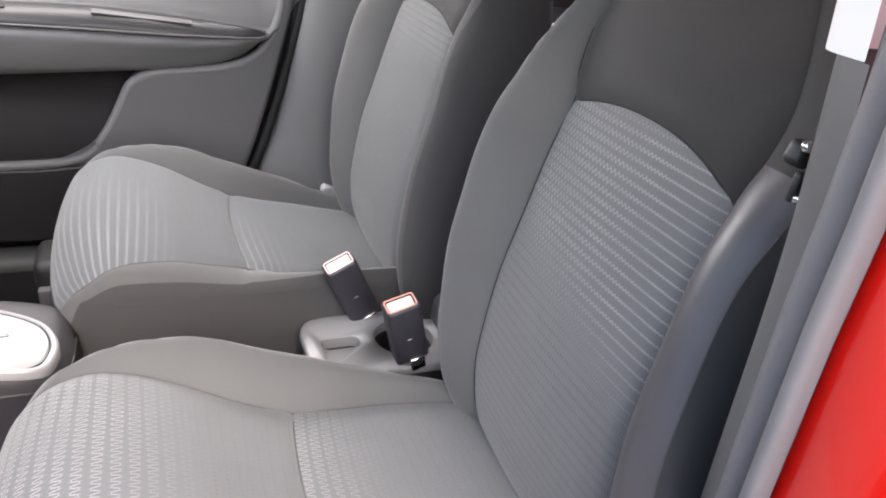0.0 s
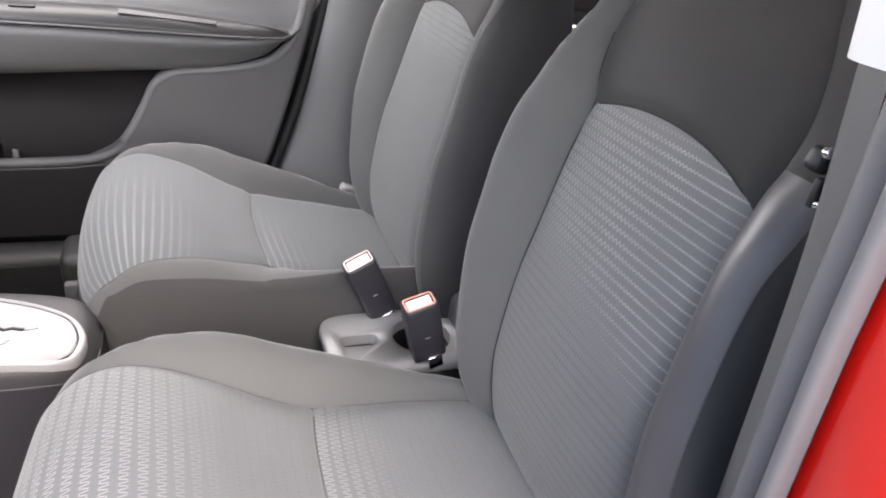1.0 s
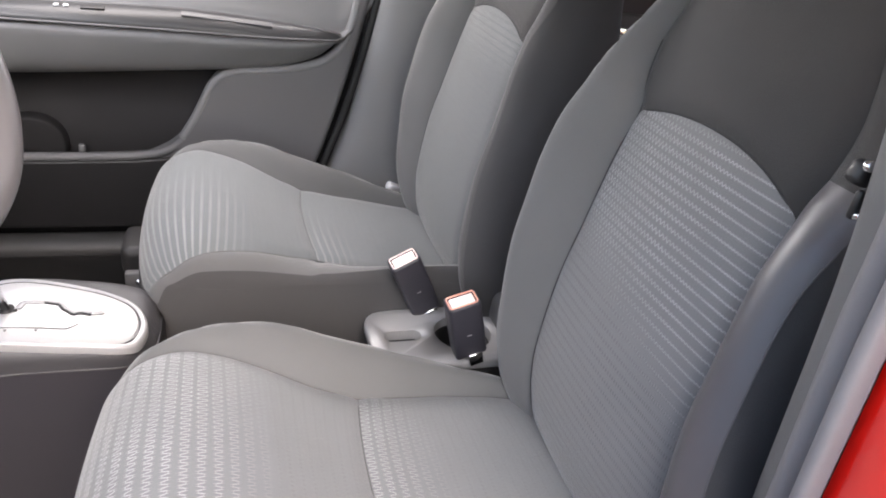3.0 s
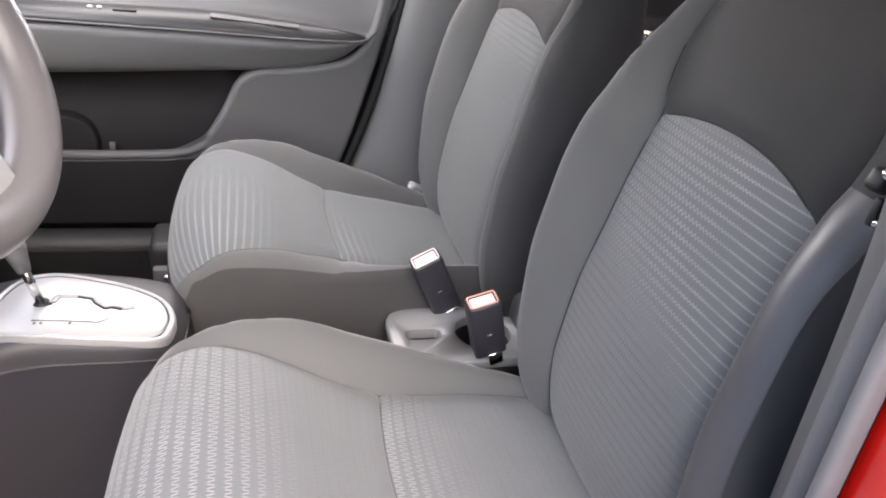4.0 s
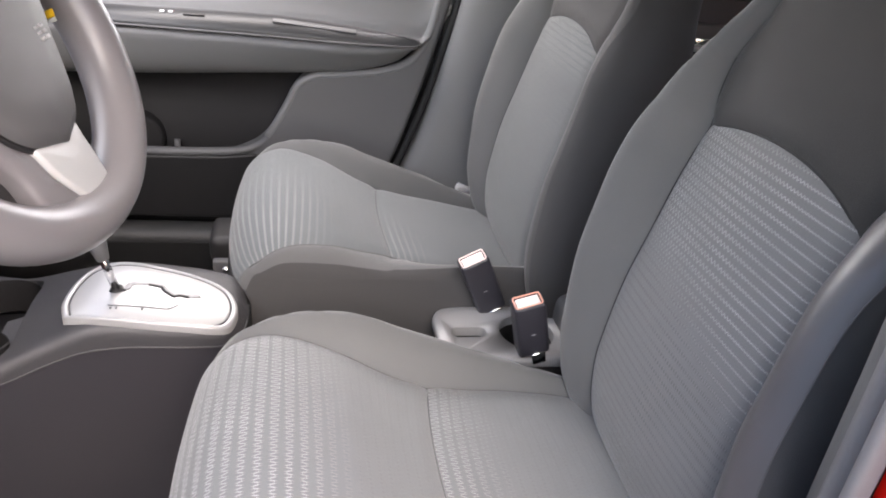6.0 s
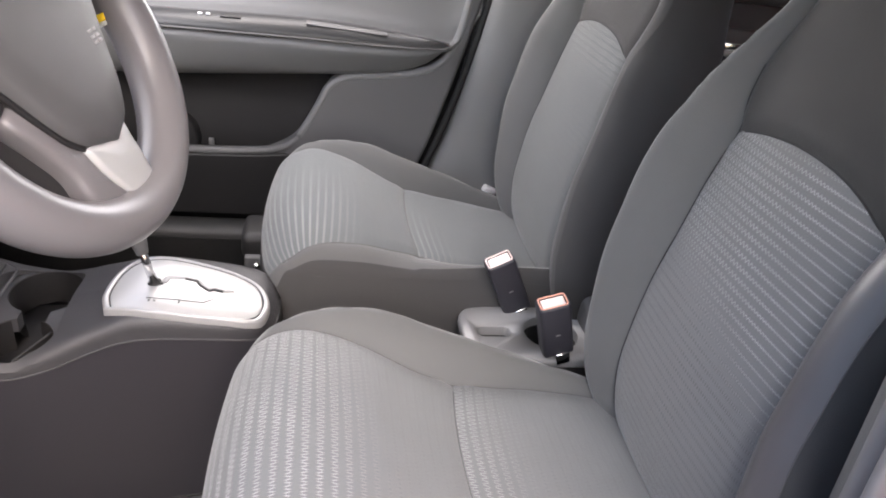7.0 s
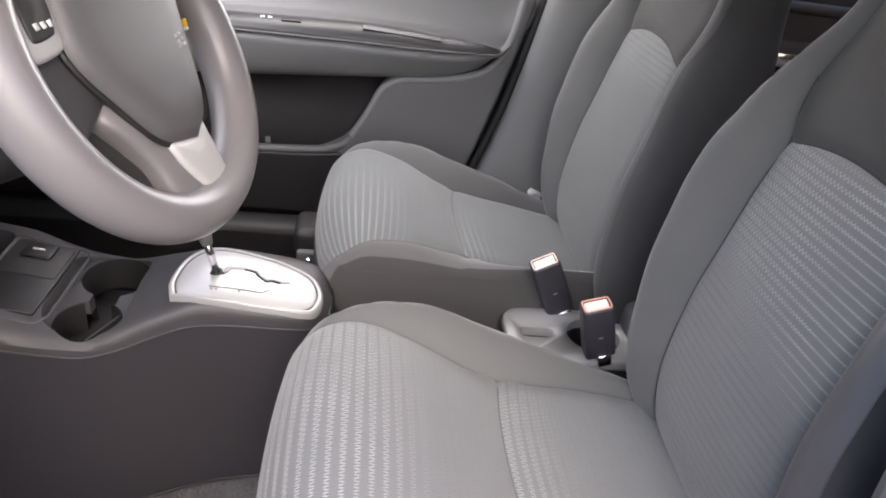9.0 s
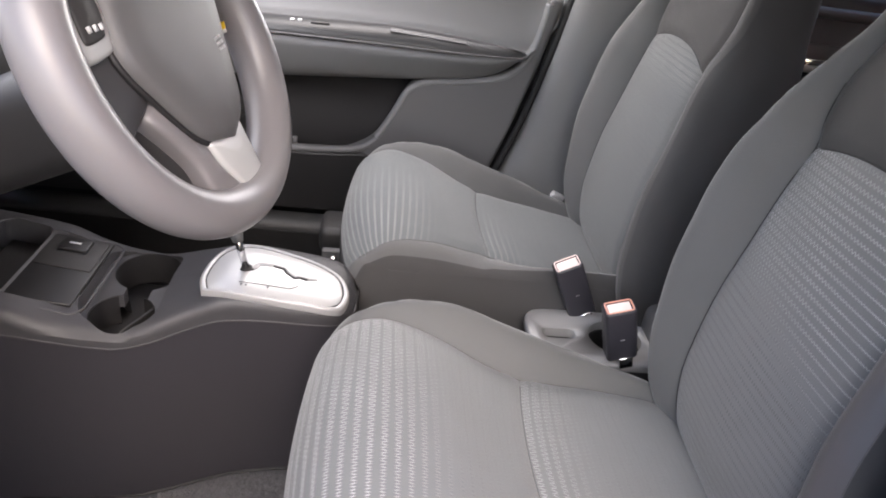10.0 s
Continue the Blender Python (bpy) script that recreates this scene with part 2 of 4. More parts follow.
def thing(name, label, category, group="", kind="", at=(0, 0, 0)):
    ob = new(name)
    ob.empty_display_size = 0.05
    ob.location = at
    return tagged(ob, label, category, group, kind)


def crom(pts, n):
    """n points along a smooth curve through pts, evenly spread over its length."""
    p = np.array(pts, float)
    p = np.vstack([2 * p[0] - p[1], p, 2 * p[-1] - p[-2]])
    out = []
    for i in range(1, len(p) - 2):
        t = np.linspace(0, 1, 24, endpoint=False)[:, None]
        a, b, c, d = p[i - 1], p[i], p[i + 1], p[i + 2]
        out.append(0.5 * (2 * b + (c - a) * t + (2 * a - 5 * b + 4 * c - d) * t ** 2 + (3 * b - a - 3 * c + d) * t ** 3))
    q = np.vstack(out + [p[-2:-1]])
    s = np.r_[0, np.cumsum(np.linalg.norm(np.diff(q, axis=0), axis=1))]
    return np.array([np.interp(np.linspace(0, s[-1], n), s, q[:, k]) for k in range(q.shape[1])]).T


def grid(name, g, mat, parent=None, label="", uv=None, wrap=False, flip=False):
    """A mesh over a grid of points g[i][j]; uv: metres for the cloth."""
    g = np.asarray(g, float)
    a, b = g.shape[:2]
    me = bpy.data.meshes.new(name)
    faces = []
    for i in range(a - 1):
        for j in range(b if wrap else b - 1):
            k = (j + 1) % b
            f = (i * b + j, i * b + k, (i + 1) * b + k, (i + 1) * b + j)
            faces.append(f[::-1] if flip else f)
    me.from_pydata([tuple(v) for v in g.reshape(-1, 3)], [], faces)
    if uv is not None:
        w = np.asarray(uv, float).reshape(-1, 2)
        lay = me.uv_layers.new(name="metres")
        for lp in me.loops:
            lay.data[lp.index].uv = w[lp.vertex_index]
    me.update()
    return link(name, me, mat, parent, label)


def tube(name, pts, r, mat, parent=None, label="", n=10, sides=8, closed=False, flat=1.0):
    """A round bar along a smooth curve through pts; flat squeezes it upwards."""
    q = crom(pts, n * max(1, len(pts) - 1) + 1) if len(pts) > 2 else np.array(pts, float)
    if closed:
        q = q[:-1]
    m = len(q)
    rows = []
    s = None
    for i in range(m):
        d = (q[(i + 1) % m] - q[i - 1]) if closed else q[min(i + 1, m - 1)] - q[max(i - 1, 0)]
        d = d / (np.linalg.norm(d) + 1e-9)
        if s is None:
            s = np.cross(d, (0, 0, 1.0) if abs(d[2]) < 0.9 else (1.0, 0, 0))
        s = s - s.dot(d) * d
        s /= np.linalg.norm(s)
        w = np.cross(s, d)
        rr = r[i * (len(r) - 1) // max(1, m - 1)] if isinstance(r, (list, tuple)) else r
        rows.append([q[i] + rr * (math.cos(a) * s + flat * math.sin(a) * w) for a in np.linspace(0, 2 * math.pi, sides, endpoint=False)])
    if closed:
        rows.append(rows[0])
    ob = grid(name, rows, mat, parent, label, wrap=True)
    if not closed:
        bm = bmesh.new()
        bm.from_mesh(ob.data)
        bmesh.ops.holes_fill(bm, edges=[e for e in bm.edges if e.is_boundary], sides=0)
        bmesh.ops.recalc_face_normals(bm, faces=bm.faces)
        bm.to_mesh(ob.data)
        bm.free()
    return ob


def solid(pts, depth, bevel=0.0, seg=3):
    """A bmesh plate: the outline pts (3D, in one plane) pushed by the vector depth, its edges rounded."""
    bm = bmesh.new()
    f = bm.faces.new([bm.verts.new(p) for p in pts])
    r = bmesh.ops.extrude_face_region(bm, geom=[f])
    bmesh.ops.translate(bm, vec=Vector(depth), verts=[v for v in r["geom"] if isinstance(v, bmesh.types.BMVert)])
    bmesh.ops.recalc_face_normals(bm, faces=bm.faces)
    if bevel:
        rim = [e for e in bm.edges if len(e.link_faces) == 2 and e.calc_face_angle(0) > 0.6]
        bmesh.ops.bevel(bm, geom=rim, offset=bevel, segments=seg, profile=0.5, affect="EDGES", clamp_overlap=True)
    return bm


def rbox(sx, sy, sz, bevel=0.004, seg=3, m=None, taper=1.0):
    """A bmesh box of that size round the origin with rounded edges; taper narrows its top."""
    bm = bmesh.new()
    bmesh.ops.create_cube(bm, size=1.0, matrix=Matrix.Diagonal((sx, sy, sz, 1)))
    for v in bm.verts:
        if v.co.z > 0:
            v.co.x *= taper
            v.co.y *= taper
    if bevel:
        bmesh.ops.bevel(bm, geom=list(bm.edges), offset=bevel, segments=seg, profile=0.5, affect="EDGES", clamp_overlap=True)
    if m:
        bmesh.ops.transform(bm, matrix=m, verts=bm.verts)
    return bm


def cyl(r1, r2, h, m=None, n=40, bevel=0.0):
    bm = bmesh.new()
    bmesh.ops.create_cone(bm, cap_ends=True, segments=n, radius1=r1, radius2=r2, depth=h)
    if bevel:
        bmesh.ops.bevel(bm, geom=[e for e in bm.edges if e.calc_face_angle(0) > 0.8], offset=bevel, segments=3, profile=0.5, affect="EDGES")
    if m:
        bmesh.ops.transform(bm, matrix=m, verts=bm.verts)
    return bm


def cut(ob, cutters):
    """Takes the solids of the bmeshes away from ob's mesh, for good."""
    for bm in cutters:
        me = bpy.data.meshes.new("cutter")
        bm.to_mesh(me)
        bm.free()
        tool = new("cutter", me)
        mod = ob.modifiers.new("cut", "BOOLEAN")
        mod.operation, mod.solver, mod.object = "DIFFERENCE", "EXACT", tool
        bpy.context.view_layer.update()
        done = bpy.data.meshes.new_from_object(ob.evaluated_get(bpy.context.evaluated_depsgraph_get()))
        ob.modifiers.clear()
        ob.data = done
        bpy.data.objects.remove(tool)
    return ob


def rounded(w, h, r, n=6):
    """The outline of a rectangle w by h with corners of radius r."""
    out = []
    for cx, cy, a0 in ((w / 2 - r, h / 2 - r, 0), (r - w / 2, h / 2 - r, 90), (r - w / 2, r - h / 2, 180), (w / 2 - r, r - h / 2, 270)):
        for k in range(n + 1):
            a = radians(a0 + 90 * k / n)
            out.append((cx + r * math.cos(a), cy + r * math.sin(a)))
    return out


def ramp(x, *pairs):
    """A smooth curve through the pairs that never overshoots them."""
    xs, ys = [p[0] for p in pairs], [p[1] for p in pairs]
    if x <= xs[0] or x >= xs[-1]:
        return float(ys[0] if x <= xs[0] else ys[-1])
    d = [(ys[i + 1] - ys[i]) / (xs[i + 1] - xs[i]) for i in range(len(xs) - 1)]
    m = [d[0]] + [0.0 if a * b <= 0 else 2 * a * b / (a + b) for a, b in zip(d, d[1:])] + [d[-1]]
    i = max(k for k in range(len(xs) - 1) if xs[k] <= x)
    h = xs[i + 1] - xs[i]
    t = (x - xs[i]) / h
    return (ys[i] * (1 + 2 * t) * (1 - t) ** 2 + m[i] * h * t * (1 - t) ** 2 + ys[i + 1] * t * t * (3 - 2 * t) + m[i + 1] * h * t * t * (t - 1))


# ---- the setting ----
def slab(name, x0, x1, y0, y1, z0, z1, mat, label, bevel=0.0):
    bm = rbox(x1 - x0, y1 - y0, z1 - z0, bevel, 2, Matrix.Translation(((x0 + x1) / 2, (y0 + y1) / 2, (z0 + z1) / 2)))
    return tagged(part(name, bm, mat, None, "", bevel > 0), label, name.split("_")[0], "", "structure")


def ground():
    bm = bmesh.new()
    bmesh.ops.create_grid(bm, x_segments=2, y_segments=2, size=600)
    return tagged(part("ground", bm, ASPHALT, None, "", False), "grey asphalt ground under the parked car", "ground", "", "structure")


ground()
slab("floor", -0.52, 1.6, -0.70, 0.74, 0.05, 0.19, CARPET, "dark grey carpeted floor of the car")
slab("floor_footwell", -1.75, -0.522, -0.72, 0.74, 0.03, 0.085, CARPET, "dark carpeted footwell floor")
slab("ceiling", -0.75, 1.55, -0.60, 0.62, 1.42, 1.46, LINING, "pale felt headliner under the car's roof")
slab("roof", -0.77, 1.58, -0.66, 0.68, 1.464, 1.50, PAINT, "red roof of the car", 0.015)
slab("wall_rear", 1.55, 1.6, -0.72, 0.74, 0.14, 1.42, TRIM_DARK, "dark rear wall of the car's cabin")
slab("wall_front", -1.78, -1.7, -0.72, 0.74, 0.14, 0.95, TRIM_BLACK, "black bulkhead at the front of the cabin")


def far_side():
    """Sill, pillar and outer skin on the passenger's side."""
    prof = [(0.77, 0.20), (0.765, 0.30), (0.725, 0.334), (0.70, 0.338), (0.675, 0.332), (0.662, 0.318), (0.66, 0.30)]
    q = crom(prof, 30)
    g = [[(x, y, z) for y, z in q] for x in np.linspace(-1.5, 1.5, 24)]
    ob = grid("trim_sill", g, SILL, None)
    tagged(ob, "grey plastic sill trim below the passenger door", "sill trim", "", "structure")
    slab("trim_riser", -1.5, 1.5, 0.655, 0.672, 0.08, 0.305, CARPET, "dark carpeted riser below the sill")
    slab("trim_lining", -1.5, 1.55, 0.824, 0.836, 0.20, 1.0, RUBBER_BLACK, "black inner lining of the passenger side")
    slab("wall_south", -1.7, 1.6, 0.84, 0.88, 0.14, 0.98, PAINT, "red outer skin of the passenger side")
    # pillar trim: a rounded section, leaning back as it rises
    sec = [(0.012, 0.79), (0.008, 0.735), (0.018, 0.702), (0.050, 0.682), (0.11, 0.672), (0.17, 0.672), (0.21, 0.69), (0.22, 0.79)]
    s = crom(sec, 36)
    g = []
    for z in np.linspace(0.34, 1.42, 22):
        lean = ramp(z, (0.34, -0.085), (0.54, -0.04), (0.70, -0.012), (0.95, 0.03), (1.42, 0.10))
        widen = ramp(z, (0.34, 0.06), (0.5, 0.02), (0.7, 0.0), (1.42, 0.0))
        g.append([(x + lean + (widen * (x - 0.12) / 0.1 if x < 0.12 else widen), y, z) for x, y in s])
    tagged(grid("trim_pillar", g, PILLAR, None), "grey plastic trim of the passenger-side centre pillar", "pillar trim", "", "structure")
    pts = [(-0.135, 0.715, 0.36), (-0.088, 0.715, 0.48), (-0.052, 0.715, 0.58), (-0.015, 0.715, 0.70), (0.018, 0.715, 0.84), (0.05, 0.715, 1.0), (0.10, 0.715, 1.3)]
    tagged(tube("trim_seal", pts, 0.010, RUBBER_BLACK), "black rubber door seal along the passenger pillar", "door seal", "", "structure")


far_side()


def near_side():
    """The driver's centre pillar: trim, seals and painted flange, seen end on through the open doorway."""
    def run(name, sec, mat, z0, z1, label, cat):
        s = crom(sec, 22)
        g = [[(x + ramp(z, (0.2, 0.075), (0.8, 0.013), (1.0, -0.009), (1.14, -0.034), (1.42, -0.075)), y + ramp(z, (0.2, 0.0), (1.1, 0.0), (1.42, 0.02)), z) for x, y in s] for z in np.linspace(z0, z1, 18)]
        if "seal" in name or "skin" in name:
            g = [[(x + ramp(z, (0.98, 0.0), (1.14, 0.016), (1.42, 0.03)) + (0.010 if "skin" in name else 0.004), y, z) for x, y, z in r] for r in g]
        return tagged(grid(name, g, mat, None, flip=True), label, cat, "", "structure")
    run("trim_pillar_lower", [(0.22, -0.600), (0.135, -0.602), (0.113, -0.611), (0.098, -0.628), (0.090, -0.650)], TRIM, 0.2, 1.142, "grey plastic lower trim of the driver-side pillar", "pillar trim")
    run("trim_pillar_upper", [(0.22, -0.602), (0.126, -0.604), (0.102, -0.611), (0.090, -0.626), (0.088, -0.648)], PALE, 1.143, 1.42, "pale upper trim of the driver-side pillar", "pillar trim")
    run("trim_seal_inner", [(0.098, -0.645), (0.076, -0.648), (0.067, -0.657), (0.070, -0.670), (0.082, -0.676)], SEAL_DARK, 0.2, 1.42, "grey rubber door seal with a rounded lip", "door seal")
    run("trim_seal_outer", [(0.084, -0.673), (0.066, -0.674), (0.057, -0.679), (0.058, -0.687), (0.070, -0.691)], RUBBER, 0.2, 1.42, "grey outer rubber door seal", "door seal")
    run("wall_pillar_skin", [(0.072, -0.687), (0.058, -0.688), (0.046, -0.693), (0.043, -0.708), (0.056, -0.726), (0.060, -0.742), (0.054, -0.764), (0.064, -0.788), (0.09, -0.802), (0.4, -0.806), (1.5, -0.806)], PAINT, 0.2, 1.42, "glossy red painted pillar and flank", "car body")
    slab("wall_north", 0.33, 1.55, -0.79, -0.62, 0.14, 0.98, TRIM_DARK, "dark inner side of the driver-side rear door")


near_side()
slab("trim_sill_near", -1.0, 0.05, -0.79, -0.665, 0.14, 0.31, TRIM_DARK, "dark sill below the open driver's doorway", 0.01)
slab("wall_west", -1.75, -0.86, -0.78, -0.72, 0.14, 0.95, PAINT, "red front flank of the car")
slab("trim_kick", -1.70, -0.862, -0.716, -0.690, 0.14, 0.94, TRIM_BLACK, "black lining inside the front flank")


def open_door():
    """The driver's open door beside the camera, unseen: a plain slab added to block low sky light from the front."""
    bm = rbox(1.02, 0.09, 0.76, 0.03, 3, Matrix.Translation((-0.88, -0.80, 0.62)) @ Matrix.Rotation(radians(-66), 4, "Z") @ Matrix.Translation((0.53, 0, 0)))
    tagged(part("wall_open_door", bm, TRIM, None), "dark grey inner side of the open driver's door", "car door", "", "structure")


open_door()


# ---- seats ----
LEAN = 0.17


def side_at(x):
    """Half the passenger cushion's width at its upright side."""
    return ramp(x, (-0.30, 0.240), (-0.12, 0.216), (0.0, 0.196))


def near_flank(rows):
    """The passenger cushion's bolster, nine points across from the panel's seam to the upright side; the rest is filled by upright_side."""
    out = rows[:, :25].copy()
    low = int(np.argmax(rows[:40, 24, 2] > 0.55))                     # where the front begins to roll over
    top = int(np.argmax((rows[:, 24, 0] > -0.36) & (rows[:, 24, 2] > 0.6)))   # where the bolster hangs straight down
    start, stop = rows[low, 24, 0] + 0.045, rows[top, 24, 0]
    for i in range(len(rows)):
        seam = rows[i, 24]
        us = -(seam[1] - LEAN * (seam[2] - 0.78))
        zb = ramp(seam[0], (-0.43, 0.588), (-0.38, 0.584), (-0.29, 0.579), (-0.19, 0.574), (-0.09, 0.564), (0.10, 0.548))
        xr = seam[0] + 0.045 if i <= low else seam[0] if i >= top else start + (stop - start) * (i - low) / (top - low)
        rim = (xr, 0.0, min(seam[2], zb) if i < top else zb)
        bump = max(0.004, zb + 0.016 - seam[2]) * ramp(seam[0], (-0.40, 0.0), (-0.30, 1.0))
        for k in range(9):
            q = radians(90) * k / 8
            x = seam[0] + (rim[0] - seam[0]) * (1 - math.cos(q))
            z = seam[2] + (rim[2] - seam[2]) * (1 - math.cos(q)) + bump * math.sin(2 * q)
            u = us + (side_at(seam[0]) - us) * math.sin(q)
            out[i, 24 - k] = (x, -u + LEAN * (z - 0.78), z)
    return out


def upright_side(rows):
    """The side below the bolster, down to the seat rail; its front edge follows the rounded corner."""
    rim = rows[:, 16]
    k0 = int(np.argmax(rim[:, 2]))
    front, back = rim[:k0 + 1], rim[k0:]
    x0, x1 = back[0, 0], back[-1, 0]
    g = []
    for p in back:
        col = []
        for q in np.linspace(0, 1, 15):
            z = p[2] + (0.272 - p[2]) * q
            xf = float(np.interp(z, front[:, 2], front[:, 0]))
            x = xf + (p[0] - x0) * (x1 - xf) / (x1 - x0) - ramp(p[0], (x0, 0.010), (x0 + 0.03, 0.0)) * min(1.0, 6 * q)
            u = side_at(p[0]) - ramp(p[0], (x0, 0.0025), (x0 + 0.03, 0.0)) + 0.005 * math.sin(math.pi * min(1.0, q * 1.4)) - 0.022 * q ** 3 * ramp(p[0], (-0.45, 0.0), (-0.36, 1.0))
            col.append((x, -u + LEAN * (z - 0.78), z))
        g.append(col)
    return g


def cushion_parts(seat, driver):
    front = [(-0.40, 0.27), (-0.43, 0.40), (-0.466, 0.51), (-0.474, 0.565), (-0.458, 0.612), (-0.42, 0.644)] if driver else [(-0.415, 0.27), (-0.436, 0.40), (-0.453, 0.51), (-0.457, 0.565), (-0.443, 0.612), (-0.410, 0.642)]
    line = crom(front + [(-0.36, 0.654), (-0.28, 0.636), (-0.2, 0.602),
                 (-0.12, 0.572), (-0.03, 0.547), (0.06, 0.522), (0.17, 0.495)], 97)
    d = np.gradient(line, axis=0)
    nor = np.c_[-d[:, 1], d[:, 0]] / np.linalg.norm(d, axis=1)[:, None]
    arc = np.r_[0, np.cumsum(np.linalg.norm(np.diff(line, axis=0), axis=1))]
    i0 = int(np.argmin(np.abs(line[:30, 1] - 0.575)))
    i1 = int(np.argmin(np.abs(line[:, 0] + 0.15)))

    def flank(s, inner):
        """One edge of the section, from the panel's seam down to the hem; inner: the side with the higher bolster."""
        drop = ramp(s, (0, 0.20), (0.25, 0.25), (0.35, 0.27), (0.6, 0.24), (0.95, 0.2))
        if inner:
            wi = ramp(s - 0.075, (-0.1, 0.14), (0, 0.15), (0.22, 0.165), (0.30, 0.183), (0.36, 0.186), (0.42, 0.178), (0.5, 0.162), (0.56, 0.157), (0.66, 0.172), (0.75, 0.195), (0.85, 0.215))
            wo = ramp(s - 0.075, (0, 0.17), (0.22, 0.178), (0.28, 0.194), (0.34, 0.212), (0.42, 0.238), (0.5, 0.252), (0.9, 0.252))
            b = ramp(s - 0.075, (0, -0.004), (0.28, -0.004), (0.36, 0.006), (0.44, 0.026), (0.52, 0.042), (0.62, 0.046), (0.75, 0.032), (0.9, 0.016))
        else:
            wi = ramp(s - 0.075, (0, 0.16), (0.22, 0.165), (0.33, 0.175), (0.5, 0.172), (0.9, 0.178))
            wo = ramp(s - 0.075, (0, 0.175), (0.22, 0.19), (0.32, 0.212), (0.45, 0.220), (0.9, 0.222))
            b = ramp(s - 0.075, (0, -0.004), (0.3, 0.0), (0.5, 0.004), (0.9, 0.004))
        w = wo - wi
        return wi, crom([(wi, 0), (wi + 0.25 * w, 0.7 * b + 0.002), (wi + 0.52 * w, b), (wi + 0.8 * w, 0.5 * b - 0.010), (wo - 0.004, -0.034), (wo + 0.004, -0.07),
                         (wo, -0.6 * drop), (wo - 0.025, -drop)], 25)

    def section(i):
        """Across the seat: u and height over the centre line, from one side's hem to the other's."""
        (wl, left), (wr, right) = flank(arc[i], False), flank(arc[i], True)
        crown = 0.0
        if not driver:
            up = ramp(float(nor[i, 1]), (-0.2, 0.0), (0.6, 1.0))
            wl = 0.212 + (ramp(line[i, 0], (-0.42, 0.226), (-0.39, 0.224), (-0.345, 0.213), (-0.29, 0.198), (-0.23, 0.180), (-0.14, 0.150), (-0.07, 0.141), (0.1, 0.136)) - 0.212) * up
            crown = up * ramp(line[i, 0], (-0.42, 0.030), (-0.345, 0.019), (-0.29, 0.012), (-0.23, 0.006), (-0.14, 0.0))
        mid = []
        for u in np.linspace(-1, 1, 25):
            w = wl if u < 0 else wr
            sag = crown * abs(u) ** 2.5 if u < 0 else 0.0
            mid.append((u * w, 0.010 * (1 - u * u) - 0.004 * math.exp(-((1 - abs(u)) * w / 0.006) ** 2) - sag))
        left[0] = (wl, left[0, 1] - 0.004 - crown)
        right[0, 1] -= 0.004
        return [(-u, h) for u, h in left[::-1]] + mid[1:-1] + [tuple(p) for p in right]

    rows, uv = [], []
    for i in range(len(line)):
        row = []
        sec = section(i)
        for u, h in sec:
            bow = 0.02 * (1 - (u / 0.17) ** 2) if i1 - 12 <= i and abs(u) < 0.17 else 0.0
            groove = 0.005 * math.exp(-((i - i1) / 1.1) ** 2) if abs(u) < 0.17 else 0.0
            x = line[i, 0] + nor[i, 0] * (h - groove) - bow * math.exp(-((i - i1) / 10) ** 2)
            z = line[i, 1] + nor[i, 1] * (h - groove)
            row.append((x, u + LEAN * (z - 0.78), z))
        rows.append(row)
        uv.append([(u, arc[i] - arc[i0] - (arc[i1] - arc[i0] - 0.11 if i > i1 else 0.0)) for u, _ in sec])
    rows, uv = np.array(rows), np.array(uv)
    w2 = uv.copy()
    w2[i1] = np.c_[uv[i1][:, 0], np.full(len(uv[i1]), 0.11)]
    # the outer flank: round the front corner, over a low bolster and down a tall upright side
    if not driver:
        rows[:, :25] = near_flank(rows)
    nose = i0 + 2
    # corner, roll and upright side get the darker knit where shade would fall
    if not driver:
        nose = int(np.argmax(rows[:40, 24, 2] > 0.555))
        grid("front_corner", rows[:nose + 1, 16:25], SIDE_CLOTH, seat, "cloth front corner, shade in its colour")
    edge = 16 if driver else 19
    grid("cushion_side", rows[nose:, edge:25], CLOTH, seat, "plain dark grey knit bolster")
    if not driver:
        grid("side_roll", rows[nose:, 16:20], SIDE_CLOTH, seat, "knit edge below the bolster, shade in its colour")
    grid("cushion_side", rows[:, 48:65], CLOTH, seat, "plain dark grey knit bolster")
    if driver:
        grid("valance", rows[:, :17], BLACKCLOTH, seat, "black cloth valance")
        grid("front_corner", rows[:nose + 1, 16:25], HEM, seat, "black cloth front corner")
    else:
        grid("side_panel", upright_side(rows), SIDE_CLOTH, seat, "plain grey knit side, shade in its colour")
    grid("valance", rows[:, 64:], BLACKCLOTH, seat, "black cloth valance")
    for s in (-1, 1) if driver else (1,):
        sk = [(-0.435, 0.50), (-0.405, 0.30), (-0.38, 0.275), (0.14, 0.275), (0.16, 0.40), (0.10, 0.47), (-0.1, 0.50), (-0.3, 0.53)]
        part("side_skirt", solid([(x, s * 0.196 + LEAN * (z - 0.78), z) for x, z in sk], (0, -s * 0.012, 0), 0.004, 2), HEM, seat, "black moulded side skirt")
    grid("cushion_front", rows[:i0 + 1, 24:49], HEM, seat, "dark knit hem under the front edge")
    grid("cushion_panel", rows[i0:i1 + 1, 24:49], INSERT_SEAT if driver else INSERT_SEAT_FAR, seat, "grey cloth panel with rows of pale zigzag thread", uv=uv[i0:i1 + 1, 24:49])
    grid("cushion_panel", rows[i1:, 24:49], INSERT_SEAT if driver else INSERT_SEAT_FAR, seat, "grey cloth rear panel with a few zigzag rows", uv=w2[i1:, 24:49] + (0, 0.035))
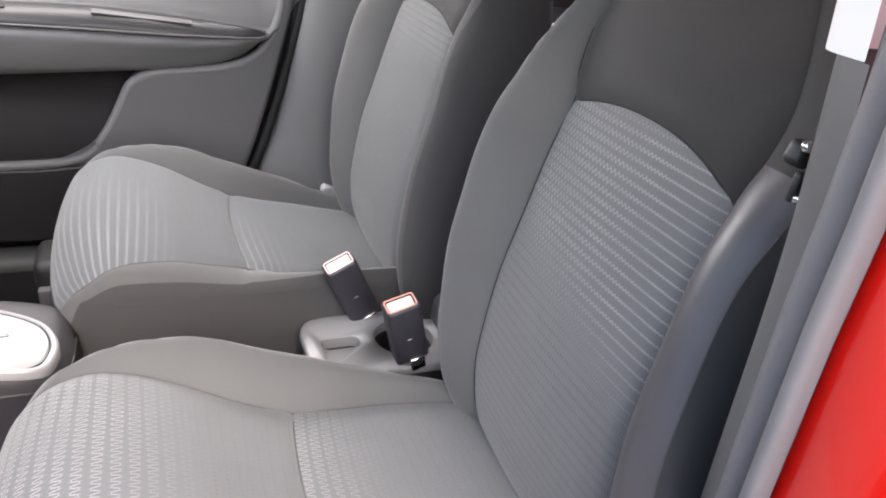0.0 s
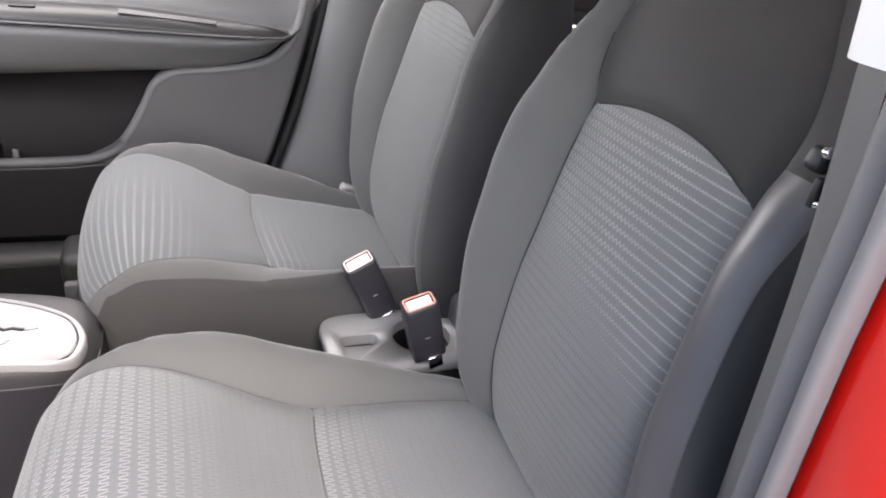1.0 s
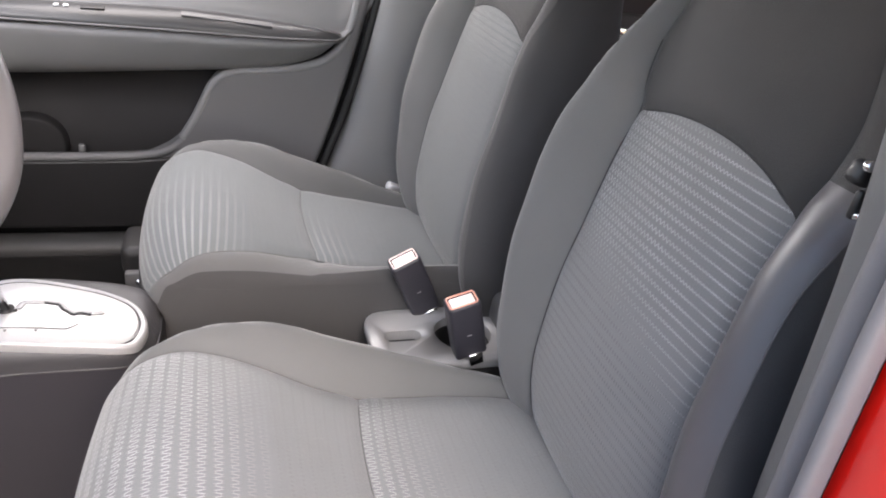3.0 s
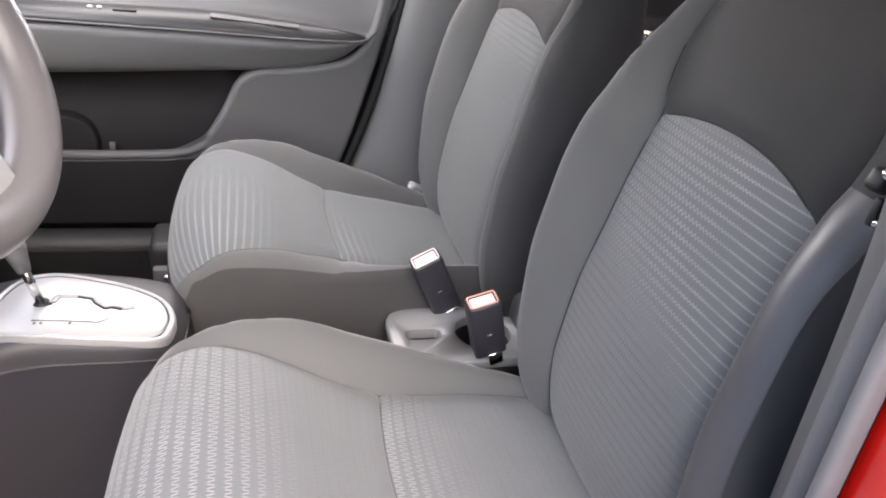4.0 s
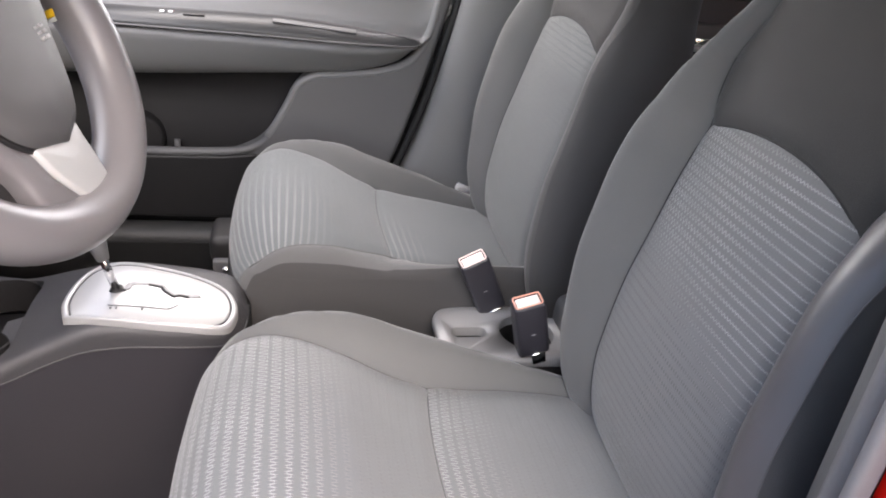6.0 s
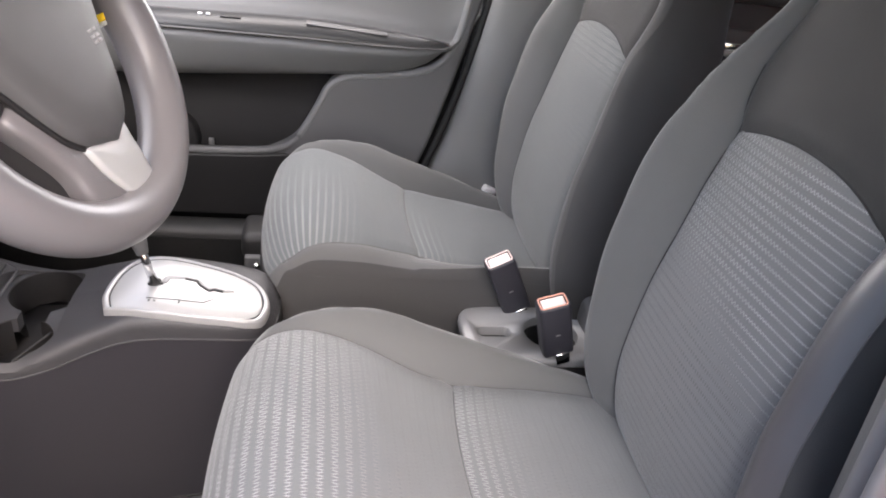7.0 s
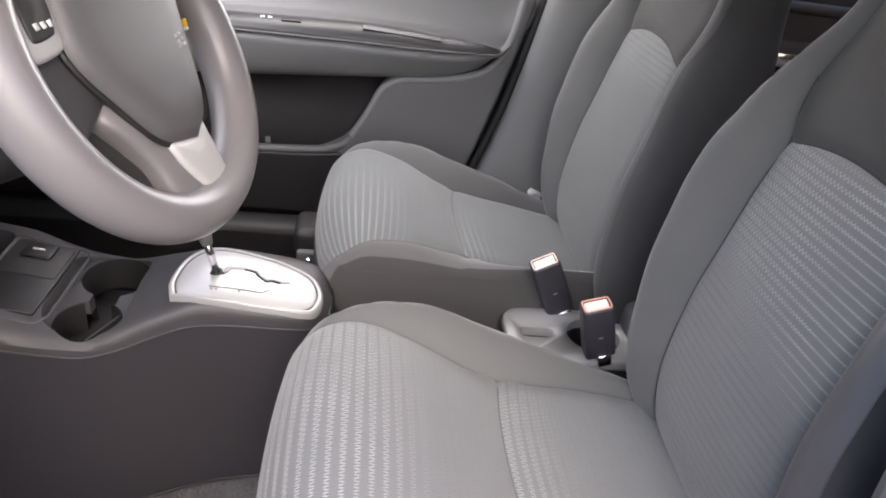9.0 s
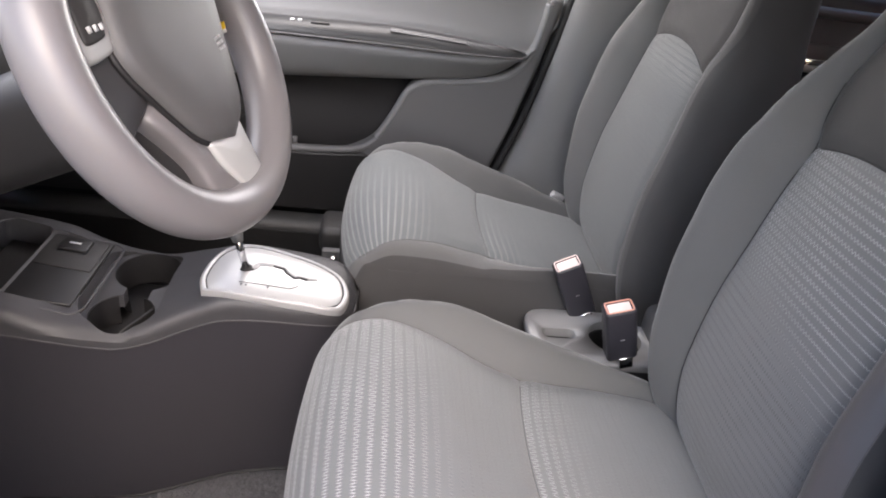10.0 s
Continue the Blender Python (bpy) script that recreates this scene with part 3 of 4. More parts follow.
    for j in (24, 48):
        tube("seam", [rows[i, j] + (0, 0, 0.0002) for i in range(i0, 96, 4)], 0.0009, SOFT_SEAM, seat, n=4, sides=6)
    tube("seam", [rows[i1, j] for j in range(24, 49, 2)], 0.0011, SOFT_SEAM, seat, n=4, sides=6)
    # pan, rails and their feet
    part("seat_pan", rbox(0.44, 0.40, 0.06, 0.012, 3, Matrix.Translation((-0.13, LEAN * -0.38, 0.40))), TRIM_BLACK, seat)
    for sy in (-0.2, 0.2):
        rail = part("rail", rbox(0.62, 0.035, 0.05, 0.006, 2, Matrix.Translation((-0.16, sy - 0.06, 0.30))), TRIM_BLACK, seat, "black steel seat rail")
        for sx in (-0.42, 0.10):
            part("foot", rbox(0.05, 0.04, 0.10, 0.008, 2, Matrix.Translation((sx, sy - 0.06, 0.235))), TRIM_DARK, rail)


def backrest_parts(seat, driver):
    line = crom([(0.20, 0.40), (0.155, 0.46), (0.115, 0.53), (0.104, 0.60), (0.108, 0.66), (0.125, 0.75), (0.150, 0.83), (0.197, 0.98), (0.225, 1.06), (0.255, 1.14),
                 (0.278, 1.22), (0.292, 1.29), (0.31, 1.335), (0.345, 1.355), (0.385, 1.345)], 121)
    d = np.gradient(line, axis=0)
    nor = np.c_[-d[:, 1], d[:, 0]] / np.linalg.norm(d, axis=1)[:, None]
    zs = line[:, 1]
    top_edge = float(np.interp(0.983, zs[:100], np.arange(100)))
    top_mid = float(np.interp(1.007, zs[:100], np.arange(100)))
    lo, hi = 60, 40

    def at(f):
        k = np.arange(121)
        p = np.array([np.interp(f, k, line[:, 0]), np.interp(f, k, line[:, 1])])
        n = np.array([np.interp(f, k, nor[:, 0]), np.interp(f, k, nor[:, 1])])
        return p, n / np.linalg.norm(n)

    def section(z, inner):
        out = 0.0 if inner else ramp(z, (0.93, 0.0), (1.0, 0.045), (1.08, 0.085), (1.2, 0.085), (1.3, 0.05)) * (1.0 if driver else 0.5)
        wi = ramp(z, (0.4, 0.158), (0.60, 0.162), (0.70, 0.160), (0.78, 0.158), (0.90, 0.154), (0.985, 0.146), (1.02, 0.158), (1.06, 0.165), (1.10, 0.157), (1.14, 0.143), (1.22, 0.124), (1.3, 0.112), (1.4, 0.075))
        wi -= 0.0 if inner else ramp(z, (0.985, 0.0), (1.04, 0.0), (1.4, 0.0))
        wi += 0.0 if inner else (ramp(z, (0.5, 0.002), (0.60, 0.003), (0.70, -0.008), (0.80, -0.012), (0.90, -0.010), (0.985, 0.006), (1.06, 0.0)) if driver else ramp(z, (0.5, 0.008), (1.06, 0.006)))
        wo = ramp(z, (0.4, 0.225), (0.50, 0.245), (0.62, 0.258), (0.85, 0.258), (0.93, 0.246), (1.0, 0.227), (1.06, 0.204), (1.13, 0.175), (1.22, 0.153), (1.3, 0.140), (1.36, 0.105)) + out - (0.0 if inner else ramp(z, (0.93, 0.001), (1.0, 0.005), (1.06, 0.012), (1.13, 0.015), (1.22, 0.011), (1.36, 0.005)))
        b = ramp(z, (0.4, 0.0), (0.52, 0.02), (0.66, 0.036), (0.80, 0.055), (0.92, 0.062), (1.0, 0.05), (1.08, 0.03), (1.16, 0.015), (1.4, 0.0))
        b *= 1.0 if inner else ramp(z, (0.60, 1.0), (0.72, 0.72), (0.86, 0.68), (0.95, 0.60), (1.0, 0.46), (1.06, 0.28), (1.14, 0.0)) if driver else 0.4
        w = wo - wi
        t = ramp(z, (0.4, 0.13), (0.6, 0.16), (0.95, 0.15), (1.2, 0.11), (1.36, 0.05))
        if driver and not inner:
            wo = ramp(z, (0.4, 0.225), (0.50, 0.245), (0.62, 0.256), (0.85, 0.258), (0.95, 0.258), (1.0, 0.262), (1.06, 0.268), (1.13, 0.246), (1.22, 0.228), (1.3, 0.182), (1.36, 0.12))
            e = ramp(z, (1.0, 1.0), (1.10, 0.0))
            w = wo - wi
            wing = crom([(wi, 0), (wi + 0.22 * w, 0.42 * b), (wi + 0.5 * w, 0.86 * b), (wi + 0.78 * w, b), (wo + 0.004, 0.72 * b - 0.008), (wo + 0.010, 0.3 * b - 0.03),
                         (wo + 0.008, -0.5 * t), (wo - 0.005, -0.85 * t), (wo - 0.07, -t - 0.012), (0.0, -t - 0.015)], 45)
            # a firm round roll from the panel to its stitched seam, then the side falling away behind it
            ru, rh = wing[7, 0] - wi - 0.006, wing[7, 1] - 0.010
            roll = crom([(wi, 0.0), (wi + 0.16 * ru, 0.4 * rh + 0.003), (wi + 0.40 * ru, 0.8 * rh + 0.010), (wi + 0.68 * ru, rh + 0.012), (wi + 0.9 * ru, rh + 0.006), (wi + ru, rh - 0.002)], 8)
            away = crom([(wi + ru, rh), (wi + ru + 0.010, rh - 0.028), (wi + ru + 0.018, -0.5 * t), (wi + ru + 0.008, -0.85 * t), (wi + ru - 0.04, -t - 0.012), (0.0, -t - 0.015)], 38)
            return wi, e * np.vstack([roll, away[1:]]) + (1 - e) * wing
        return wi, crom([(wi, 0), (wi + 0.3 * w, 0.62 * b), (wi + 0.62 * w, b), (wi + 0.9 * w, 0.72 * b - 0.006), (wo + 0.002, 0.25 * b - 0.026), (wo + 0.006, -0.4 * t),
                         (wo, -0.75 * t), (wo - 0.02, -t), (wo - 0.07, -t - 0.012), (0.0, -t - 0.015)], 45)

    n = lo + hi + 1
    rows, uv = np.zeros((n, 113, 3)), np.zeros((n, 113, 2))
    for r in range(n):
        for c in range(113):
            k = abs(c - 56)          # 0 at the centre line, 12 at the panel's edge
            q = min(1.0, k / 12)
            split = top_mid + (top_edge - (0.0 if c > 56 else 1.2) - top_mid) * q ** (1.8 if c > 56 else 2.4)
            f = split * r / lo if r <= lo else split + (120 - split) * (r - lo) / hi
            p, nn = at(f)
            wi, side = section(p[1], c > 56)
            if k <= 12:
                u, h = q * wi, 0.008 * (1 - q * q) - 0.004 * math.exp(-((1 - q) * wi / 0.006) ** 2) - 0.003 * math.exp(-((r - lo) / 1.2) ** 2)
                if r > lo:
                    h += 0.004 * (1 - q * q)
            else:
                u, h = side[k - 12]
            x, z = p + nn * h
            rows[r, c] = (x, math.copysign(u, c - 56) + LEAN * (z - 0.78), z)
            uv[r, c] = (math.copysign(u, c - 56) * (1.0 + (3.0 * u if c < 56 and driver else 0.0)), (top_mid - f) * 0.0083)
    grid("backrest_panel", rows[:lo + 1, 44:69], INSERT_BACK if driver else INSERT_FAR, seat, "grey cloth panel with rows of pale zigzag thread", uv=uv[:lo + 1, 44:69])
    grid("backrest_upper", rows[lo:, 44:69], CLOTH_DARK, seat, "plain dark knit upper panel")
    lift = lo + 4 if driver else lo + 1
    cs = 37 if driver else 38
    # the passenger backrest's shaded near side is painted by the darker knit
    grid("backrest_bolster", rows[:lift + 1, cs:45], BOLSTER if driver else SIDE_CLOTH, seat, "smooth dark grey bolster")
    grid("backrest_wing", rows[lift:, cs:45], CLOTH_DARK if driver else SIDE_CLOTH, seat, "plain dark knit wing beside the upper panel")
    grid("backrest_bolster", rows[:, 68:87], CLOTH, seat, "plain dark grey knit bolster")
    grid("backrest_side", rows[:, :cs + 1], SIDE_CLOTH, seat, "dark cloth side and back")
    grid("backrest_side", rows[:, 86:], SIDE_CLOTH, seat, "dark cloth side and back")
    for c in (44, 68):
        pale = driver and c == 44
        tube("piping" if pale else "seam", [rows[r, c] for r in range(4, lift if pale else lo + 11, 4)], 0.0010 if pale else 0.0016, PIPING if pale else SEAM, seat, "thin pale piping" if pale else "", n=4, sides=6)
    if driver:
        tube("stitching", [rows[r, cs] + (-0.0005, -0.0003, 0) for r in range(4, lift, 4)], 0.0009, STITCH, seat, "pale stitched edge seam", n=4, sides=6)
    tube("seam", [rows[lo, c] for c in range(44, 69, 2)], 0.0013, SEAM, seat, n=4, sides=6)


def front_seat(label, y, driver):
    seat = thing("front_seat", label, "car seat", "front seats", at=(0, y, 0))
    cushion_parts(seat, driver)
    backrest_parts(seat, driver)


front_seat("dark grey cloth driver's seat with zigzag-patterned panels", -0.36, True)
front_seat("blue-grey cloth passenger seat with fine ribbed panels", 0.325, False)


# ---- passenger door ----
def passenger_door():
    door = thing("passenger_door", "closed grey plastic passenger door card with armrest and map pocket", "car door", at=(0, 0, 0))

    def rear(z):
        return 0.010 + ramp(z, (0.36, -0.15), (0.48, -0.105), (0.58, -0.07), (0.70, -0.035), (0.84, 0.0), (1.0, 0.035))
    # backing sheet
    g = [[(x, 0.742 + ramp(z, (0.58, 0.0), (0.65, 0.020), (0.72, 0.068), (0.78, 0.075), (1.0, 0.026)), z) for x in np.linspace(-1.45, rear(z), 12)] for z in np.linspace(0.355, 1.0, 24)]
    grid("backing", g, RECESS, door, "dark recessed door lining", flip=True)
    # proud lower rear panel with its curved front edge
    edge = crom([(-0.52, 0.528), (-0.46, 0.552), (-0.41, 0.585), (-0.375, 0.64), (-0.345, 0.70), (-0.32, 0.742), (-0.28, 0.757), (-0.2, 0.766), (-0.12, 0.780), (-0.060, 0.806), (-0.024, 0.858), (-0.006, 0.93), (0.003, 1.0)], 60)
    low = [(rear(z) - 0.012, z) for z in np.linspace(1.0, 0.36, 16)] + [(-0.52, 0.36)]
    bm = solid([(x, 0.705, z) for x, z in [(x - 0.008, z + 0.006) for x, z in edge] + low], (0, 0.05, 0), 0.024, 6)
    lp = part("lower_panel", bm, TRIM, door, "mid-grey moulded lower panel")
    for p in lp.data.polygons:
        p.use_smooth = p.area < 0.02
    tube("ridge", [(-1.4, 0.707, 0.534), (-1.0, 0.707, 0.537), (-0.7, 0.707, 0.540), (-0.55, 0.707, 0.545), (-0.47, 0.709, 0.552), (-0.43, 0.714, 0.566), (-0.40, 0.720, 0.59)],
         0.0115, TRIM, door, "rounded lighter edge of the pocket", n=8, sides=12)
    # paler plastic along the bevel paints the highlight on the panel's edge
    tube("rim_highlight", [(x - 0.003, 0.7150, z) for x, z in edge[10::4]], 0.0115, CARD, door, "soft rim of the lower panel, highlight in its paler colour", n=8, sides=12)
    pk = solid([(-1.4, 0.699, 0.36), (-0.36, 0.699, 0.36), (-0.38, 0.699, 0.52), (-0.44, 0.699, 0.545), (-0.522, 0.699, 0.537), (-0.7, 0.699, 0.531), (-1.4, 0.699, 0.525)], (0, 0.03, 0), 0.006, 3)
    mp = part("map_pocket", pk, TRIM_BLACK, door, "dark map pocket front")
    for p in mp.data.polygons:
        p.use_smooth = p.area < 0.02
    # armrest: one moulding that runs out to a point at the rear
    g = []
    for x in np.linspace(-1.45, 0.03, 64):
        e = ramp(x, (-1.45, 1.0), (-0.30, 1.0), (-0.14, 0.82), (-0.07, 0.55), (-0.03, 0.3), (0.03, 0.0))
        zb = ramp(x, (-1.45, 0.715), (-0.9, 0.722), (-0.42, 0.752), (-0.2, 0.772), (-0.1, 0.80), (-0.04, 0.85), (0.03, 0.93))
        zl = ramp(x, (-1.45, 0.848), (-0.78, 0.856), (-0.43, 0.856), (-0.2, 0.854), (-0.05, 0.862), (0.03, 0.945))
        zu = ramp(x, (-1.45, 0.885), (-0.74, 0.890), (-0.4, 0.897), (-0.22, 0.888), (-0.12, 0.878), (-0.05, 0.870), (0.03, 0.955))
        y0 = 0.722
        prof = [(y0 + 0.06 * e, zb + 0.012), (y0 + 0.012 * e, zb), (y0 - 0.024 * e, zb + 0.010), (y0 - 0.052 * e, zb + 0.042 * e), (y0 - 0.077 * e, zl - 0.016), (y0 - 0.066 * e, zl - 0.002),
                (y0 - 0.018 * e, zu - 0.008), (y0 - 0.015 * e, zu + 0.006), (y0 - 0.004, zu + 0.03), (y0 + 0.006, zu + 0.08), (y0 + 0.012, zu + 0.16)]
        g.append([(x, y, z) for y, z in crom(prof, 44)])
    grid("armrest", g, CARD, door, "grey moulded armrest")
    # lens-shaped inlay let into the sloping top of the armrest, with switch and grip
    def inlay_at(x, v):
        """A place on the inlay: v runs from its lower edge, 0, to its upper edge, 1."""
        zl = ramp(x, (-1.4, 0.852), (-0.78, 0.860), (-0.43, 0.860), (-0.2, 0.857), (-0.05, 0.856))
        zu = ramp(x, (-1.4, 0.885), (-0.74, 0.890), (-0.4, 0.897), (-0.22, 0.888), (-0.12, 0.879), (-0.05, 0.871))
        yl = ramp(x, (-1.4, 0.640), (-0.3, 0.642), (-0.12, 0.655), (-0.05, 0.672))
        yu = ramp(x, (-1.4, 0.690), (-0.3, 0.688), (-0.12, 0.678), (-0.05, 0.674))
        bulge = 0.016 * math.sin(math.pi * v) ** 0.6 * ramp(x, (-0.3, 1.0), (-0.05, 0.0))
        return (x, yl + (yu - yl) * v - bulge * 0.6, zl + (zu - zl) * v + bulge * 0.5)
    xs = np.linspace(-1.4, -0.05, 60)
    inlay = grid("inlay", [[inlay_at(x, v) for v in np.linspace(0, 1, 14)] for x in xs], GLOSS, door, "smooth dark grey inlay strip")
    loop = [Vector(inlay_at(x, 0.0)) for x in np.linspace(-1.4, -0.058, 16)] + [Vector(inlay_at(-0.046, 0.5))] + [Vector(inlay_at(x, 1.0)) for x in np.linspace(-0.058, -1.4, 16)]
    tube("inlay_edge", [p + Vector((0, -0.001, 0.0)) for p in loop], 0.0024, TRIM, inlay, "rounded grey edge of the inlay", n=4)

    def on_inlay(x, v, sx, sy, sz):
        a, b2 = Vector(inlay_at(x, v - 0.1)), Vector(inlay_at(x, v + 0.1))
        ry = (b2 - a).normalized()
        rx = (Vector(inlay_at(x + 0.02, v)) - Vector(inlay_at(x - 0.02, v))).normalized()
        rz = rx.cross(ry)
        m = Matrix((rx, ry, rz)).transposed().to_4x4()
        m.translation = Vector(inlay_at(x, v)) + rz * sz * 0.3
        return rbox(sx, sy, sz, min(sy, sz) * 0.3, 2, m)
    part("window_switch", on_inlay(-0.565, 0.62, 0.045, 0.010, 0.004), TRIM_BLACK, inlay, "black window switch")
    for k in (0, 1):
        part("switch_mark", on_inlay(-0.632 + 0.018 * k, 0.66, 0.010, 0.007, 0.004), MARK, inlay, "pale switch mark")
    part("pull_grip", on_inlay(-0.30, 0.60, 0.19, 0.013, 0.0016), TRIM, inlay, "grey pull grip")
    # loudspeaker at the front of the recess
    sp = part("speaker", cyl(0.074, 0.066, 0.03, Matrix.Translation((-0.728, 0.735, 0.562)) @ Matrix.Rotation(radians(90), 4, "X"), bevel=0.006), RECESS, door, "black round speaker housing")
    part("clip", rbox(0.014, 0.010, 0.022, 0.003, 2, Matrix.Translation((-0.63, 0.728, 0.555))), TRIM, door, "small grey clip")
    # window ledge and glass
    part("window_ledge", rbox(1.5, 0.05, 0.03, 0.01, 3, Matrix.Translation((-0.72, 0.755, 1.02))), TRIM_DARK, door)
    pane = part("window_pane", rbox(1.45, 0.004, 0.36, 0.0, 1, Matrix.Translation((-0.72, 0.765, 1.22))), GLASS, door, "clear side window")
    pane.visible_shadow = False
    return door


passenger_door()


def rear_door():
    door = thing("rear_door", "dark rear door card with a bright handle bezel", "car door")
    part("panel", rbox(1.15, 0.05, 0.76, 0.02, 3, Matrix.Translation((0.88, 0.70, 0.72))), CONSOLE, door, "dark grey moulded panel")
    part("ledge", rbox(1.15, 0.09, 0.026, 0.012, 3, Matrix.Translation((0.88, 0.69, 1.055))), TRIM, door, "grey window ledge")
    part("upper_rail", rbox(1.15, 0.06, 0.05, 0.016, 3, Matrix.Translation((0.88, 0.72, 1.10))), TRIM, door, "grey rail above the ledge")
    part("handle_recess", rbox(0.22, 0.02, 0.085, 0.01, 3, Matrix.Translation((0.70, 0.676, 0.935))), TRIM, door, "grey surround of the handle")
    b = part("handle_bezel", rbox(0.16, 0.014, 0.055, 0.006, 3, Matrix.Translation((0.69, 0.672, 0.915))), CHROME, door, "bright chrome handle bezel")
    part("handle", rbox(0.10, 0.016, 0.016, 0.005, 3, Matrix.Translation((0.70, 0.658, 0.915))), SILVER, b)
    part("armrest", rbox(0.7, 0.08, 0.06, 0.02, 3, Matrix.Translation((0.85, 0.66, 0.79))), TRIM_DARK, door)


rear_door()


# ---- centre console ----
def centre_console():
    con = thing("centre_console", "grey plastic centre console with two cup wells and a front tray", "console")
    # upper shell: a closed moulding, higher under the selector
    def shell(x):
        zt = ramp(x, (-1.12, 0.605), (-1.0, 0.590), (-0.87, 0.566), (-0.79, 0.557), (-0.72, 0.573), (-0.62, 0.598), (-0.52, 0.590), (-0.45, 0.578), (-0.43, 0.566), (-0.418, 0.545))
        zl = ramp(x, (-1.12, 0.545), (-0.95, 0.528), (-0.84, 0.512), (-0.79, 0.508), (-0.74, 0.518), (-0.68, 0.540), (-0.62, 0.553), (-0.55, 0.552), (-0.43, 0.543))
        hw = ramp(x, (-1.12, 0.152), (-0.9, 0.148), (-0.80, 0.140), (-0.74, 0.124), (-0.68, 0.108), (-0.62, 0.099), (-0.5, 0.094), (-0.455, 0.088), (-0.43, 0.066), (-0.418, 0.04))
        return zt, min(zl, zt - 0.01), hw
    def edge_z(x, zt):
        return min(zt - 0.003, ramp(x, (-1.12, 0.600), (-0.97, 0.576), (-0.91, 0.551), (-0.86, 0.537), (-0.80, 0.532), (-0.753, 0.547), (-0.70, 0.570), (-0.62, 0.594), (-0.4, 0.594)))

    def crest(x, y):
        """The height of the shell's top at a place."""
        zt, zl, hw = shell(x)
        ze = edge_z(x, zt)
        return float(np.interp(abs(y) / hw, (0.0, 0.5, 1 - 0.024 / hw, 1.0), (zt + 0.002, ze + 0.8 * (zt - ze), ze + 0.25 * (zt - ze), ze - 0.004)))
    g = []
    for x in np.linspace(-1.12, -0.418, 70):
        zt, zl, hw = shell(x)
        ze = edge_z(x, zt)
        half = crom([(hw, zl), (hw - 0.001, zl + 0.6 * (ze - zl)), (hw - 0.009, ze - 0.003), (hw - 0.024, ze + 0.25 * (zt - ze)), (0.5 * hw, ze + 0.8 * (zt - ze)), (0.0, zt + 0.002)], 24)
        ring = [(x, -y, z) for y, z in half] + [(x, y, z) for y, z in half[-2::-1]]
        g.append(ring)
    bm = bmesh.new()
    vs = [[bm.verts.new(p) for p in r] for r in g]
    for a, b in zip(vs, vs[1:]):
        for k in range(len(a)):
            j = (k + 1) % len(a)
            bm.faces.new((a[k], a[j], b[j], b[k]))
    bm.faces.new(vs[0][::-1])
    bm.faces.new(vs[-1])
    bmesh.ops.recalc_face_normals(bm, faces=bm.faces)
    top = part("top_shell", bm, CONSOLE, con, "grey moulded top")

    def well(x, y, r, depth, zt):
        return cyl(r, r, depth, Matrix.Translation((x, y, zt + 0.05 - depth / 2)))
    def floor_z(y):
        return 0.5385 + 0.07 * y
    recess = solid([(x - 0.810, y - 0.010, -0.02) for x, y in rounded(0.130, 0.215, 0.040, 8)], (0, 0, 0.06))
    for v in recess.verts:
        v.co.z = floor_z(v.co.y) + (0.06 if v.co.z > 0 else 0.0)
    wells = [recess, well(-0.802, 0.048, 0.058, 0.13, 0.553), well(-0.811, -0.076, 0.053, 0.13, 0.545),
             rbox(0.044, 0.08, 0.13, 0.004, 2, Matrix.Translation((-0.803, -0.016, 0.55))),
             rbox(0.085, 0.22, 0.13, 0.016, 3, Matrix.Translation((-1.030, 0.0, 0.585)) @ Matrix.Rotation(radians(9), 4, "Y")),
             rbox(0.12, 0.21, 0.050, 0.016, 3, Matrix.Translation((-0.93, 0.0, 0.588)) @ Matrix.Rotation(radians(9), 4, "Y"))]
    cut(top, wells)
    bm = bmesh.new()
    bm.from_mesh(top.data)
    bmesh.ops.triangulate(bm, faces=[f for f in bm.faces if len(f.verts) > 4])
    for f in bm.faces:
        f.smooth = True
    for e in bm.edges:
        e.smooth = e.calc_face_angle(0) < 0.45
    bm.to_mesh(top.data)
    bm.free()
    tube("joint_line", [(x, -shell(x)[2] - 0.0005, shell(x)[1] + 0.001) for x in np.linspace(-1.1, -0.45, 14)] + [(-0.432, -0.066, 0.544), (-0.42, -0.035, 0.545), (-0.418, 0.03, 0.545)],
         0.0016, CONSOLE, con, "fine joint line below the top", n=6, sides=6)
    # flanks down to the carpet
    g = []
    for x in np.linspace(-1.12, -0.43, 40):
        zt, zl, hw = shell(x)
        f = ramp(x, (-1.12, 0.0), (-0.6, 0.0), (-0.43, 0.012))
        half = [(-hw + 0.003, zl + 0.004), (-hw + 0.002, zl - 0.02), (-hw - 0.004, 0.40), (-hw - 0.010, 0.25), (-hw - 0.012, 0.075)]
        g.append([(x, y, z) for y, z in crom(half, 16)])
    grid("flank", g, FLANK, con, "dark grained side panel")
    grid("flank", [[(x, -y, z) for x, y, z in r] for r in g], FLANK, con, "dark grained side panel", flip=True)
    end = [[(x, y, z) for x, y, z in g[-1]], [(-0.42 + 0.03, y * 0.6, z) for x, y, z in g[-1]], [(-0.42 + 0.035, 0.0, z) for x, y, z in g[-1]],
           [(-0.42 + 0.03, -y * 0.6, z) for x, y, z in g[-1]], [(x, -y, z) for x, y, z in g[-1]]]
    grid("rear_face", [[(min(x, -0.43 + 0.03 * (0.55 - z) / 0.35 + 0.012), y, z) for x, y, z in r] for r in end], TRIM_DARK, con, "dark grained end")
